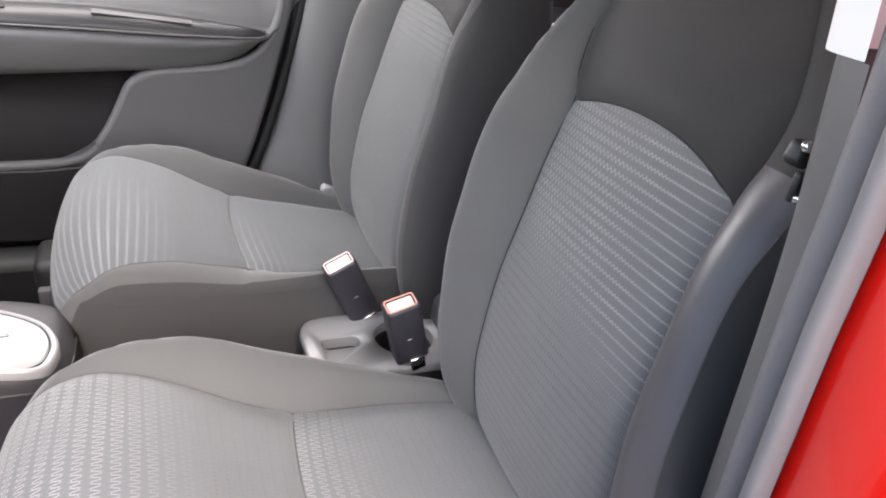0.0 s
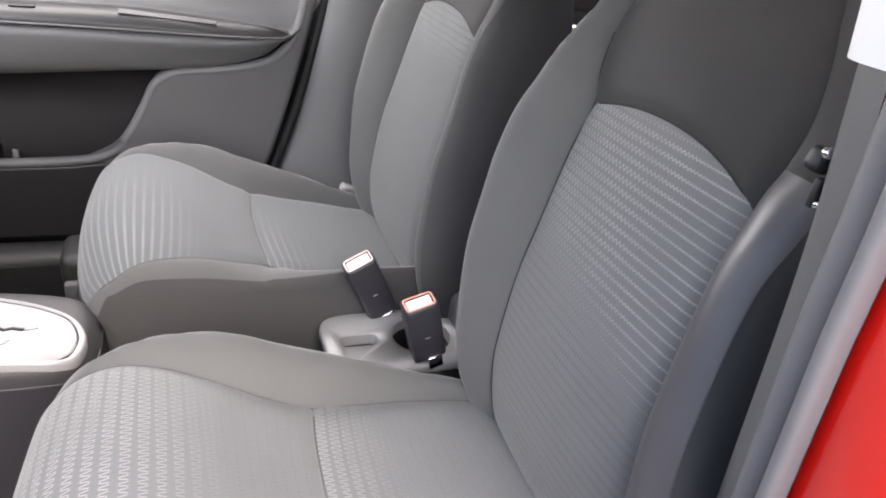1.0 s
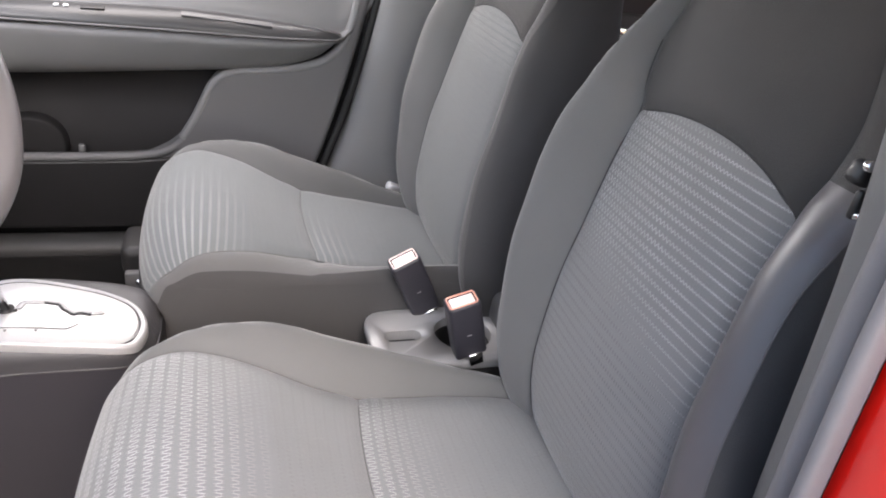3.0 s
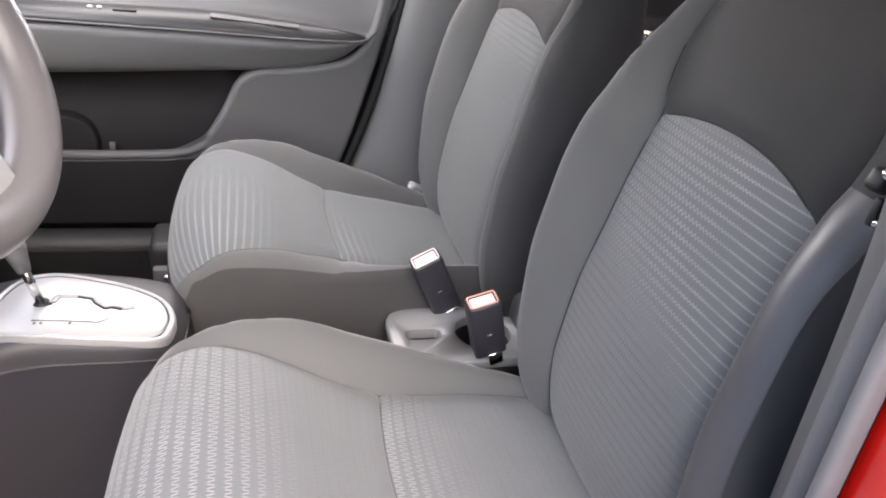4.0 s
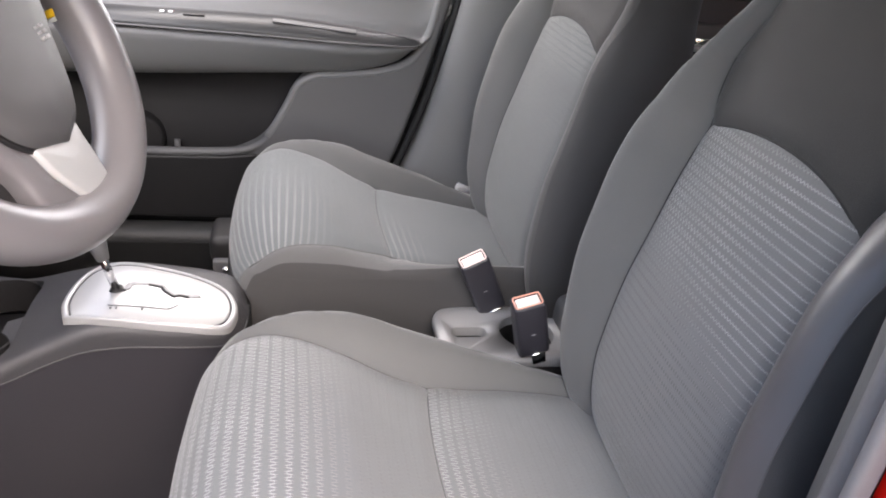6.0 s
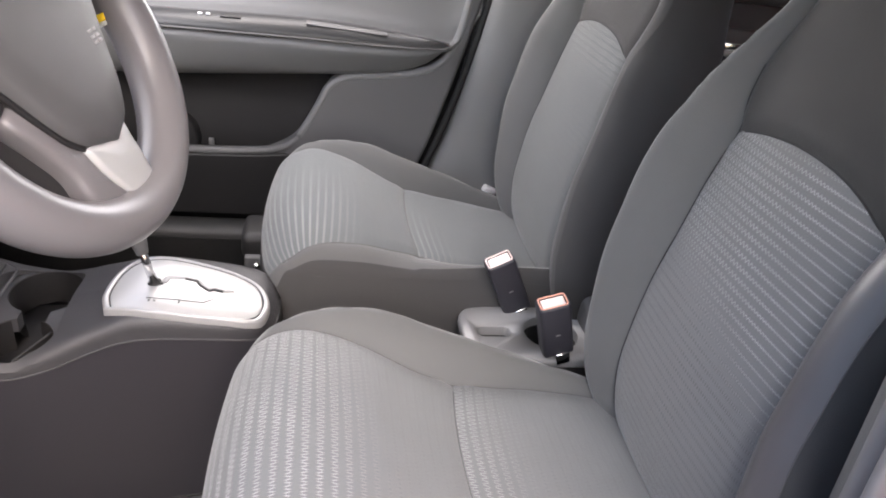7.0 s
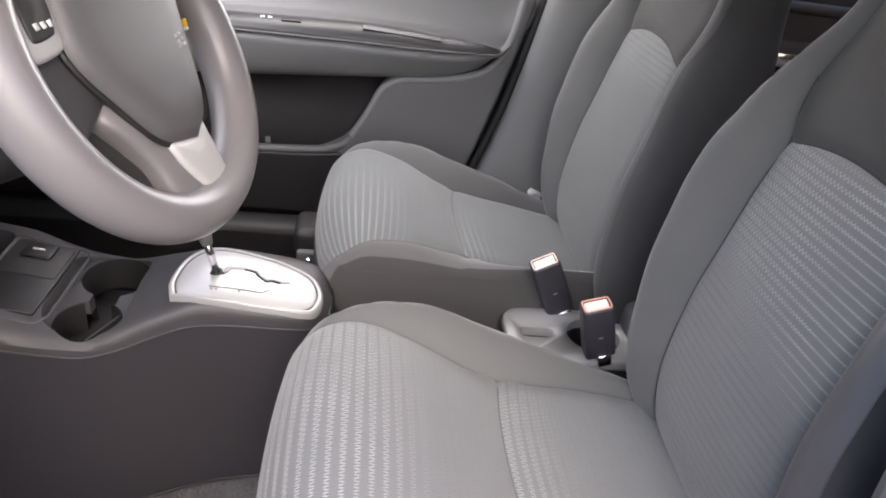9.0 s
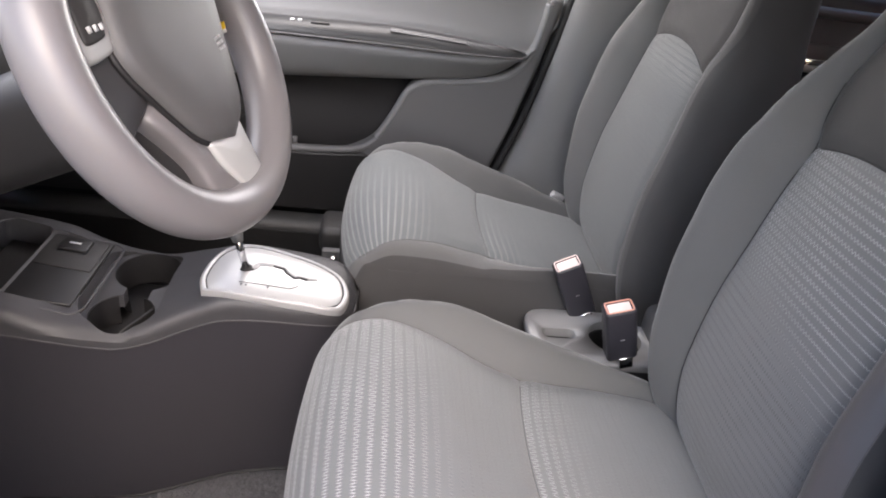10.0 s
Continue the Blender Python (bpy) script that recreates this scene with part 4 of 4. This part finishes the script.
    # tray lid and socket in the front tray
    lid = part("tray_lid", rbox(0.104, 0.200, 0.006, 0.002, 2, Matrix.Translation((-0.932, 0.0, 0.5665)) @ Matrix.Rotation(radians(8), 4, "Y")), TRIM_BLACK, con, "dark tray mat with a step")
    sock = part("socket_cover", rbox(0.050, 0.040, 0.010, 0.003, 2, Matrix.Translation((-0.935, 0.066, 0.5735)) @ Matrix.Rotation(radians(8), 4, "Y")), TRIM_BLACK, con, "black socket cover with a pale symbol")
    part("socket_symbol", rbox(0.020, 0.005, 0.0012, 0.0, 1, Matrix.Translation((-0.935, 0.066, 0.5793)) @ Matrix.Rotation(radians(8), 4, "Y")), MARK, sock, "pale plug symbol")
    part("tray_step", rbox(0.094, 0.095, 0.004, 0.0015, 2, Matrix.Translation((-0.932, 0.044, 0.5700)) @ Matrix.Rotation(radians(8), 4, "Y")), TRIM_DARK, con, "raised step of the tray mat")
    lip = [(x - 0.967, y) for x, y in rounded(0.215, 0.225, 0.03, 5)]
    tube("tray_lip", [(x, y, crest(x, y) + 0.0002) for x, y in lip + lip[:1]], 0.0026, CONSOLE, con, "rounded lip of the tray", n=2, sides=8)
    part("well_divider", rbox(0.004, 0.085, 0.060, 0.0015, 2, Matrix.Translation((-0.782, -0.082, 0.500)) @ Matrix.Rotation(radians(-24), 4, "Z")), TRIM_DARK, con, "thin dark fin standing in the cup well")
    # well walls and floors are coloured near black for the shade inside them
    for x0, y0, r0, a0, a1 in ((-0.802, 0.048, 0.0575, -67, 247), (-0.811, -0.076, 0.0525, 114, 426)):
        g = [[(x0 + r * math.cos(a), y0 + r * math.sin(a), floor_z(y0 + r * math.sin(a)) - dz) for a in np.linspace(radians(a0), radians(a1), 40)] for r, dz in ((r0, 0.002), (r0 - 0.0010, 0.012), (r0 * 0.94, 0.062))]
        grid("cup_wall", g, RECESS, con, "tapering wall of the cup well, shade in its colour")
    part("tray_floor", rbox(0.078, 0.210, 0.020, 0.004, 2, Matrix.Translation((-1.030, 0.0, 0.538)) @ Matrix.Rotation(radians(9), 4, "Y")), RECESS, con, "bottom of the tray, shade in its colour")
    part("well_floor", rbox(0.110, 0.220, 0.006, 0.002, 2, Matrix.Translation((-0.803, -0.012, 0.476))), RECESS, con, "floor of the cup wells, shade in its colour")
    return con


centre_console()


def gear_selector():
    gs = thing("gear_selector", "silver gear selector panel with stepped gate and chrome lever", "gear selector")
    out = crom([(-0.676, -0.080), (-0.685, -0.045), (-0.680, 0.008), (-0.661, 0.045), (-0.623, 0.058), (-0.576, 0.053), (-0.509, 0.035), (-0.461, 0.014), (-0.439, -0.008), (-0.431, -0.044), (-0.440, -0.080), (-0.462, -0.093), (-0.50, -0.096), (-0.55, -0.096), (-0.62, -0.091), (-0.676, -0.080)], 76)[:-1]
    mid = np.array([-0.56, -0.025])

    def lift(x, y):
        """The panel's height: arched along the car, falling a little towards the driver."""
        return ramp(x, (-0.72, 0.588), (-0.70, 0.592), (-0.62, 0.6055), (-0.52, 0.598), (-0.46, 0.587), (-0.43, 0.574)) - 0.22 * max(0.0, -0.055 - y)

    def plate(steps, name, mat, label, closed):
        bm = bmesh.new()
        rings = [[bm.verts.new((x, y, lift(x, y) + dz)) for x, y in mid + (out - mid) * s] for s, dz in steps]
        for a, b in zip(rings, rings[1:]):
            for k in range(len(a)):
                j = (k + 1) % len(a)
                bm.faces.new((a[k], a[j], b[j], b[k]))
        if closed:
            bm.faces.new(rings[-1])
        bmesh.ops.recalc_face_normals(bm, faces=bm.faces)
        return part(name, bm, mat, gs, label)
    plate(((1.0, -0.007), (1.0, 0.003), (0.992, 0.0052), (0.975, 0.006), (0.945, 0.006), (0.925, 0.0035), (0.915, -0.002)), "bezel", BEZEL, "raised silver bezel ring", False)
    pl = plate(((0.925, -0.006), (0.905, 0.0028), (0.89, 0.0034), (0.6, 0.0036), (0.2, 0.0036)), "plate", SILVER, "bright silver plate sunk in the bezel", True)
    ring = [mid + (p - mid) * 0.917 for p in out[::3]]
    tube("groove", [(x, y, lift(x, y) + 0.0022) for x, y in ring + ring[:1]], 0.0013, TRIM_DARK, gs, "dark joint round the plate", n=3, sides=6)

    def bar(name, pts, r, mat, lab, flat=0.4):
        return tube(name, [(x, y, lift(x, y) + 0.0038) for x, y in pts], r, mat, pl, lab, n=4, sides=8, flat=flat)
    # stepped gate
    steps = [(-0.616, -0.023), (-0.599, -0.020), (-0.595, -0.004), (-0.568, -0.002), (-0.549, -0.006), (-0.543, -0.017), (-0.528, -0.030), (-0.520, -0.025), (-0.506, -0.028), (-0.490, -0.023)]
    for a, b in zip(steps, steps[1:]):
        bar("gate_slot", [a, ((a[0] + b[0]) / 2, (a[1] + b[1]) / 2), b], 0.0050, PLATE, "grey gate slot", 0.2)
    # black bars paint the shadow under the slot's edge on some steps
    for k in (0, 3, 4, 5, 6, 7):
        a, b = steps[k], steps[k + 1]
        bar("slot_shadow", [(a[0], a[1] - 0.003), ((a[0] + b[0]) / 2, (a[1] + b[1]) / 2 - 0.003), (b[0], b[1] - 0.003)], 0.0022, TRIM_BLACK, "black bar painted as shadow in the slot", 0.9)
    bar("gate_marking", [(-0.617, -0.062), (-0.575, -0.063), (-0.532, -0.064)], 0.0010, MARK_DARK, "dark position line")
    bar("gate_marking", [(-0.532, -0.064), (-0.525, -0.059), (-0.518, -0.054)], 0.0010, MARK_DARK, "dark position line")
    for x in (-0.612, -0.604, -0.568):
        part("gate_letter", rbox(0.003, 0.004, 0.0008, 0, 1, Matrix.Translation((x, -0.0675, lift(x, -0.0675) + 0.0042))), JOINT, pl)
    base, tip = Vector((-0.612, -0.020, 0.604)), Vector((-0.628, -0.032, 0.69))
    lever = tube("lever", [base, tip], 0.0065, CHROME, gs, "chrome lever rod", sides=14)
    tube("lever_foot", [base - Vector((0, 0, 0.004)), base + Vector((-0.002, 0, 0.006))], 0.011, TRIM_BLACK, gs, sides=14)
    tube("collar", [tip - Vector((-0.005, 0.0, 0.02)), tip + Vector((-0.003, 0, 0.02))], [0.009, 0.016], TRIM, gs, "grey collar under the knob", sides=16)
    knob = bmesh.new()
    bmesh.ops.create_uvsphere(knob, u_segments=24, v_segments=16, radius=1.0, matrix=Matrix.Translation(tip + Vector((-0.012, 0, 0.055))) @ Matrix.Diagonal((0.024, 0.024, 0.042, 1)))
    part("knob", knob, TRIM_DARK, gs, "dark lever knob")


gear_selector()


def rear_console():
    rc = thing("rear_console", "silver-grey rear console between the seats with a round cup well", "console")
    top = part("top_plate", solid([(x + 0.088, y - 0.006, 0.485) for x, y in rounded(0.350, 0.168, 0.045, 8)], (0, 0, 0.02), 0.006, 3), PLATE, rc, "silver-grey top")
    cut(top, [cyl(0.052, 0.052, 0.2, Matrix.Translation((0.085, -0.008, 0.5))), rbox(0.066, 0.030, 0.1, 0.012, 4, Matrix.Translation((-0.026, -0.006, 0.5)))])
    body = part("body", rbox(0.36, 0.155, 0.30, 0.02, 3, Matrix.Translation((0.10, -0.006, 0.334))), TRIM_BLACK, rc, "dark console body")
    cut(body, [cyl(0.044, 0.051, 0.09, Matrix.Translation((0.085, -0.008, 0.455))), rbox(0.066, 0.030, 0.06, 0.01, 3, Matrix.Translation((-0.026, -0.006, 0.47)))])
    part("brake_boot", rbox(0.16, 0.10, 0.07, 0.02, 4, Matrix.Translation((0.23, 0.01, 0.53))), TRIM, rc, "grey moulded rear hump")


rear_console()


# ---- belt buckles ----
def belt_buckle(name, foot, head, wide, label, ring_paint):
    """A buckle on a short stalk; foot and head: middle of its lower end and of its button."""
    bk = thing(name, label, "seat belt buckle", "belt buckles")
    f, h = Vector(foot), Vector(head)
    up = (h - f).normalized()
    side = Vector(wide).normalized()
    side = (side - side.dot(up) * up).normalized()
    out = up.cross(side)
    m = Matrix((side, out, up)).transposed().to_4x4()
    m.translation = (f + h) / 2
    ln = (h - f).length
    shell = part("shell", rbox(0.056, 0.037, ln, 0.007, 4, m), BUCKLE, bk, "dark buckle shell")
    cut(shell, [rbox(0.049, 0.030, 0.02, 0.004, 3, m @ Matrix.Translation((0, 0, ln / 2)))])
    for p in shell.data.polygons:
        p.use_smooth = True
    part("release_button", rbox(0.0405, 0.0215, 0.010, 0.002, 3, m @ Matrix.Translation((0, 0.0, ln / 2 - 0.0075)) @ Matrix.Rotation(0.14, 4, "X")), PALEKEY, bk, "pink release button, overexposure in its pale colour")
    ring = [(x, y) for x, y in rounded(0.0465, 0.0275, 0.004, 3)]
    tube("button_frame", [m @ Vector((x, y, ln / 2 - 0.0012)) for x, y in ring + ring[:1]], 0.0014, ring_paint, bk, "coloured button surround", n=2, sides=8)
    part("logo_mark", rbox(0.008, 0.001, 0.002, 0, 1, m @ Matrix.Translation((0.0, -0.0188, -0.006))), FADED, bk, "tiny pale mark")
    part("anchor_tab", rbox(0.025, 0.006, 0.026, 0.002, 2, m @ Matrix.Translation((0.006, -0.018, -ln / 2 - 0.006))), CHROME, bk, "bright steel anchor tab")
    part("stalk", rbox(0.034, 0.012, 0.12, 0.004, 3, m @ Matrix.Translation((0, 0.006, -ln / 2 - 0.07))), TRIM_BLACK, bk, "black stalk")


belt_buckle("belt_buckle", (0.071, -0.078, 0.521), (0.036, -0.092, 0.635), (1, 0.04, 0.1), "upright dark driver's belt buckle with red button", REDKEY)
belt_buckle("belt_buckle", (0.036, 0.074, 0.507), (-0.025, 0.052, 0.629), (1, 0.06, 0.55), "tilted dark passenger belt buckle with overlit pink button", PALEKEY)


# ---- steering wheel ----
def steering_wheel():
    c = Vector((-0.6335, -0.2686, 1.0389))
    tau, yaw = radians(27.4), radians(12.6)
    e2 = Vector((-math.sin(tau), 0, math.cos(tau)))
    e1 = Vector((math.sin(yaw), math.cos(yaw), 0))
    e1 = (e1 - e1.dot(e2) * e2).normalized()
    e3 = e1.cross(e2)
    m = Matrix((e1, e2, e3)).transposed().to_4x4()
    m.translation = c
    sw = thing("steering_wheel", "grey three-spoke steering wheel with silver spoke inserts", "steering wheel")
    R, r = 0.1802, 0.0273
    g = []
    for a in np.linspace(0, 2 * math.pi, 97):
        g.append([m @ Vector(((R + r * math.cos(b)) * math.cos(a), (R + r * math.cos(b)) * math.sin(a), r * 1.12 * math.sin(b))) for b in np.linspace(0, 2 * math.pi, 24, endpoint=False)])
    grid("rim", g, RIMSKIN, sw, "grey grained rim", wrap=True)

    def dome(outline, z0, z1, name, mat, label, inset=0.03):
        bm = bmesh.new()
        o = np.array(outline)
        cen = o.mean(0)
        rings = []
        for k, (s, z) in enumerate(((1.0, z0), (1.0, z0 + 0.5 * (z1 - z0)), (0.97, z0 + 0.8 * (z1 - z0)), (0.88, z0 + 0.95 * (z1 - z0)), (0.6, z1), (0.25, z1 + 0.002))):
            rings.append([bm.verts.new(m @ Vector((*(cen + (p - cen) * s), z))) for p in o])
        for a, b in zip(rings, rings[1:]):
            for k in range(len(a)):
                j = (k + 1) % len(a)
                bm.faces.new((a[k], a[j], b[j], b[k]))
        bm.faces.new(rings[-1])
        bm.faces.new(rings[0][::-1])
        bmesh.ops.recalc_face_normals(bm, faces=bm.faces)
        return part(name, bm, mat, sw, label)
    pad = crom([(0.0, -0.108), (0.045, -0.085), (0.081, -0.018), (0.112, 0.05), (0.095, 0.10), (0.0, 0.115), (-0.070, 0.108), (-0.094, 0.070), (-0.108, 0.028), (-0.090, -0.020), (-0.053, -0.084), (0.0, -0.108)], 71)[:-1]
    dome(pad, -0.015, 0.028, "airbag_pad", PADSKIN, "grey airbag cover")
    for k in range(6):
        part("pad_mark", rbox(0.007, 0.0035, 0.0016, 0, 1, m @ Matrix.Translation((0.050 + 0.009 * (k % 2), -0.016 + 0.006 * (k // 2), 0.0278))), FADED, sw, "faint printed mark")
    tube("pad_gap", [m @ Vector((p[0] * 1.012, p[1] * 1.012, 0.011)) for p in pad[::3]] + [m @ Vector((pad[0][0], pad[0][1] * 1.012, 0.011))], 0.0034, TRIM_BLACK, sw, "dark gap round the cover", n=3, sides=6)
    # spokes: one broad lower spoke with silver insert, two side spokes
    low = crom([(-0.084, -0.024), (-0.125, -0.04), (-0.168, -0.052), (-0.150, -0.10), (-0.105, -0.148), (0.0, -0.184), (0.08, -0.166), (0.056, -0.125), (0.047, -0.085), (0, -0.065), (-0.084, -0.024)], 61)[:-1]
    dome(low, -0.034, -0.012, "lower_spoke", TRIM_DARK, "dark hollow behind the lower spoke")
    rid = crom([(-0.084, -0.018), (-0.068, -0.056), (-0.042, -0.088), (-0.038, -0.120), (-0.020, -0.157), (-0.008, -0.182), (-0.040, -0.182), (-0.068, -0.160), (-0.077, -0.130), (-0.078, -0.104), (-0.090, -0.070), (-0.106, -0.030), (-0.084, -0.018)], 61)[:-1]
    dome(rid, -0.026, 0.010, "spoke_ridge", RIMSKIN, "grey sculpted spoke ridge")
    cov = crom([(-0.165, 0.05), (-0.085, 0.047), (-0.078, -0.012), (-0.120, -0.034), (-0.170, -0.047), (-0.176, -0.01), (-0.165, 0.05)], 41)[:-1]
    dome(cov, -0.014, 0.007, "spoke_cover", CONSOLE, "dark spoke cover")
    ins = crom([(-0.048, -0.090), (-0.006, -0.096), (0.030, -0.086), (0.031, -0.115), (0.029, -0.142), (0.024, -0.166), (0.004, -0.175), (-0.022, -0.160), (-0.040, -0.124), (-0.048, -0.090)], 51)[:-1]
    dome(ins, 0.004, 0.0165, "spoke_insert", SILVER, "silver spoke insert")
    for s in (-1, 1):
        zb, ro = (0.046, 0.176) if s < 0 else (0.010, 0.160)
        o = crom([(s * 0.07, 0.105), (s * 0.12, 0.110), (s * (ro - 0.016), 0.104), (s * ro, zb + 0.012), (s * (ro - 0.011), zb), (s * 0.12, zb), (s * 0.07, zb + 0.005), (s * 0.068, zb + 0.014), (s * 0.07, 0.105)], 51)[:-1]
        if s < 0:
            dome(o, -0.016, 0.010, "side_spoke", RIMSKIN, "grey side spoke")
        else:
            dome(o, -0.036, -0.012, "side_spoke", TRIM_DARK, "dark side spoke")
        o = crom([(s * 0.088, 0.108), (s * 0.11, 0.116), (s * 0.132, 0.108), (s * 0.142, 0.075), (s * 0.148, 0.046), (s * 0.141, 0.036), (s * 0.108, 0.036), (s * 0.099, 0.044), (s * 0.088, 0.075), (s * 0.088, 0.108)], 41)[:-1]
        fr = dome(o, 0.006, 0.016, "switch_frame", SILVER, "silver switch frame")
        o = crom([(s * 0.094, 0.104), (s * 0.11, 0.108), (s * 0.126, 0.103), (s * 0.134, 0.076), (s * 0.139, 0.056), (s * 0.134, 0.051), (s * 0.112, 0.051), (s * 0.106, 0.055), (s * 0.095, 0.076), (s * 0.094, 0.104)], 41)[:-1]
        pod = dome(o, 0.012, 0.019, "switch_pod", TRIM_DARK, "dark switch pod")
        for k in (0, 1, 2):
            b = part("switch_mark", rbox(0.0055, 0.006, 0.001, 0, 1, m @ Matrix.Translation((s * (0.110 + 0.009 * k), 0.061 + 0.001 * k, 0.0205))), MARK, pod, "pale switch mark")
    side = Matrix.Rotation(radians(-25), 4, "Z")
    part("warning_label", rbox(0.0016, 0.009, 0.010, 0.0004, 1, m @ Matrix.Translation((0.1420, -0.004, -0.008)) @ side), AMBER, sw, "small yellow warning label")
    part("label_border", rbox(0.0015, 0.005, 0.010, 0.0004, 1, m @ Matrix.Translation((0.1390, -0.0105, -0.008)) @ side), MARK, sw, "white strip of the label")
    part("column_shroud", rbox(0.136, 0.120, 0.36, 0.034, 6, m @ Matrix.Translation((0, -0.014, -0.225)), 1.0), TRIM_BLACK, sw, "dark moulded steering column shroud")
    tube("column", [m @ Vector((0, 0, -0.012)), m @ Vector((0, 0, -0.06))], 0.045, TRIM_BLACK, sw, "black column boss", sides=24)


steering_wheel()


def wiper_stalk():
    st = thing("wiper_stalk", "dark grey wiper stalk on the steering column", "stalk")
    pts = [(-0.70, -0.262, 0.985), (-0.695, -0.20, 0.965), (-0.69, -0.13, 0.945)]
    rod = tube("rod", pts, [0.006, 0.008, 0.0095], TRIM_DARK, st, n=8, sides=14)
    part("tip", cyl(0.0105, 0.009, 0.03, Matrix.Translation((-0.69, -0.115, 0.9405)) @ Matrix.Rotation(radians(-105), 4, "X"), 20, 0.002), TRIM, st, "grey stalk end")


wiper_stalk()


def dashboard():
    d = thing("dashboard", "dark plastic dashboard with lower knee panel", "dashboard")
    prof = crom([(-1.70, 1.02), (-1.40, 1.06), (-1.10, 1.07), (-0.97, 1.03), (-0.93, 0.95), (-0.96, 0.84), (-1.04, 0.75), (-1.20, 0.66), (-1.6, 0.58)], 40)
    grid("fascia", [[(x, y, z) for x, z in prof] for y in np.linspace(-0.70, 0.74, 20)], TRIM_DARK, d, "dark moulded fascia")
    part("knee_panel", rbox(0.06, 0.46, 0.20, 0.02, 3, Matrix.Translation((-0.985, -0.44, 0.83)) @ Matrix.Rotation(radians(-20), 4, "Y")), TRIM_DARK, d, "dark knee panel")


dashboard()


def seat_bracket():
    b = thing("seat_bracket", "dark moulded floor bracket with bright bolts", "bracket")
    part("cover", rbox(0.09, 0.12, 0.07, 0.02, 4, Matrix.Translation((-0.484, 0.475, 0.420))), TRIM_DARK, b)
    part("base", rbox(0.075, 0.10, 0.21, 0.01, 3, Matrix.Translation((-0.484, 0.475, 0.293))), TRIM_DARK, b)
    for k, z in enumerate((0.42, 0.395)):
        part("bolt", cyl(0.008, 0.006, 0.01, Matrix.Translation((-0.487, 0.35, z - 0.005)) @ Matrix.Rotation(radians(60), 4, "X"), 16, 0.002), CHROME, b, "bright bolt head")
    part("plate", rbox(0.05, 0.02, 0.10, 0.004, 2, Matrix.Translation((-0.49, 0.368, 0.38))), TRIM, b, "grey steel plate")
    part("leg", rbox(0.05, 0.02, 0.16, 0.004, 2, Matrix.Translation((-0.49, 0.368, 0.268))), TRIM_DARK, b)


seat_bracket()


def belt_guide():
    b = thing("belt_guide", "black belt guide with bright bolt on the pillar", "belt guide")
    part("loop", rbox(0.018, 0.014, 0.018, 0.005, 3, Matrix.Translation((0.098, -0.598, 1.072)) @ Matrix.Rotation(0.3, 4, "Y")), TRIM_BLACK, b)
    part("bolt", cyl(0.0045, 0.004, 0.006, Matrix.Translation((0.092, -0.606, 1.080)) @ Matrix.Rotation(radians(70), 4, "X"), 16, 0.002), CHROME, b, "bright bolt head")
    part("tongue", rbox(0.007, 0.006, 0.022, 0.002, 2, Matrix.Translation((0.100, -0.603, 1.050))), TRIM_BLACK, b)
    part("pin", cyl(0.0035, 0.003, 0.006, Matrix.Translation((0.101, -0.607, 1.043)) @ Matrix.Rotation(radians(70), 4, "X"), 16, 0.001), CHROME, b)


belt_guide()


def floor_mat():
    """A pile mat that climbs from the footwell to the seat, tucked against the console."""
    m = thing("floor_mat", "grey carpet mat sloping into the driver's footwell", "floor mat")
    rnd = random.Random(5)

    def top(x):
        return ramp(x, (-1.0, 0.165), (-0.92, 0.167), (-0.845, 0.170), (-0.738, 0.177), (-0.69, 0.185), (-0.655, 0.193), (-0.60, 0.204), (-0.545, 0.212), (-0.44, 0.219))

    def inner(x):
        return -0.0135 - ramp(x, (-1.0, 0.150), (-0.9, 0.148), (-0.80, 0.140), (-0.74, 0.124), (-0.68, 0.108), (-0.62, 0.099), (-0.5, 0.094))
    xs = np.linspace(-1.0, -0.44, 150)
    across = np.r_[np.linspace(0.0, 0.5, 50), np.linspace(0.5, 1.0, 24)[1:]]
    g = [[(x, inner(x) + (-0.585 - inner(x)) * v, top(x) + (rnd.uniform(-0.0042, 0.0038) if 0 < v < 1 else -0.004)) for v in across] for x in xs]
    grid("pile", g, MAT, m, "coarse grey pile")
    bm = bmesh.new()
    rings = [[bm.verts.new(p) for p in ((x, inner(x), top(x) - 0.0045), (x, -0.585, top(x) - 0.0045), (x, -0.585, 0.087 if x < -0.522 else 0.192), (x, inner(x), 0.087 if x < -0.522 else 0.192))] for x in xs[::6]]
    for p, q in zip(rings, rings[1:]):
        for k in range(4):
            bm.faces.new((p[k], p[(k + 1) % 4], q[(k + 1) % 4], q[k]))
    bm.faces.new(rings[0])
    bm.faces.new(rings[-1][::-1])
    bmesh.ops.recalc_face_normals(bm, faces=bm.faces)
    part("underlay", bm, CARPET, m, "dark foam underlay", False)
    tube("binding", [(x, inner(x) + 0.0015, top(x) - 0.001) for x in xs[::8]], 0.0030, TRIM_BLACK, m, "black bound edge", n=3, sides=8)


floor_mat()


def anchor_cover():
    a = thing("anchor_cover", "small pale plastic belt anchor cover beside the seat base", "anchor cover")
    part("shell", rbox(0.040, 0.022, 0.022, 0.007, 3, Matrix.Translation((0.110, 0.662, 0.487)) @ Matrix.Rotation(radians(22), 4, "Y")), PALE, a)
    part("flap", rbox(0.018, 0.006, 0.012, 0.002, 2, Matrix.Translation((0.100, 0.650, 0.492))), PALE, a, "pale flap")


anchor_cover()
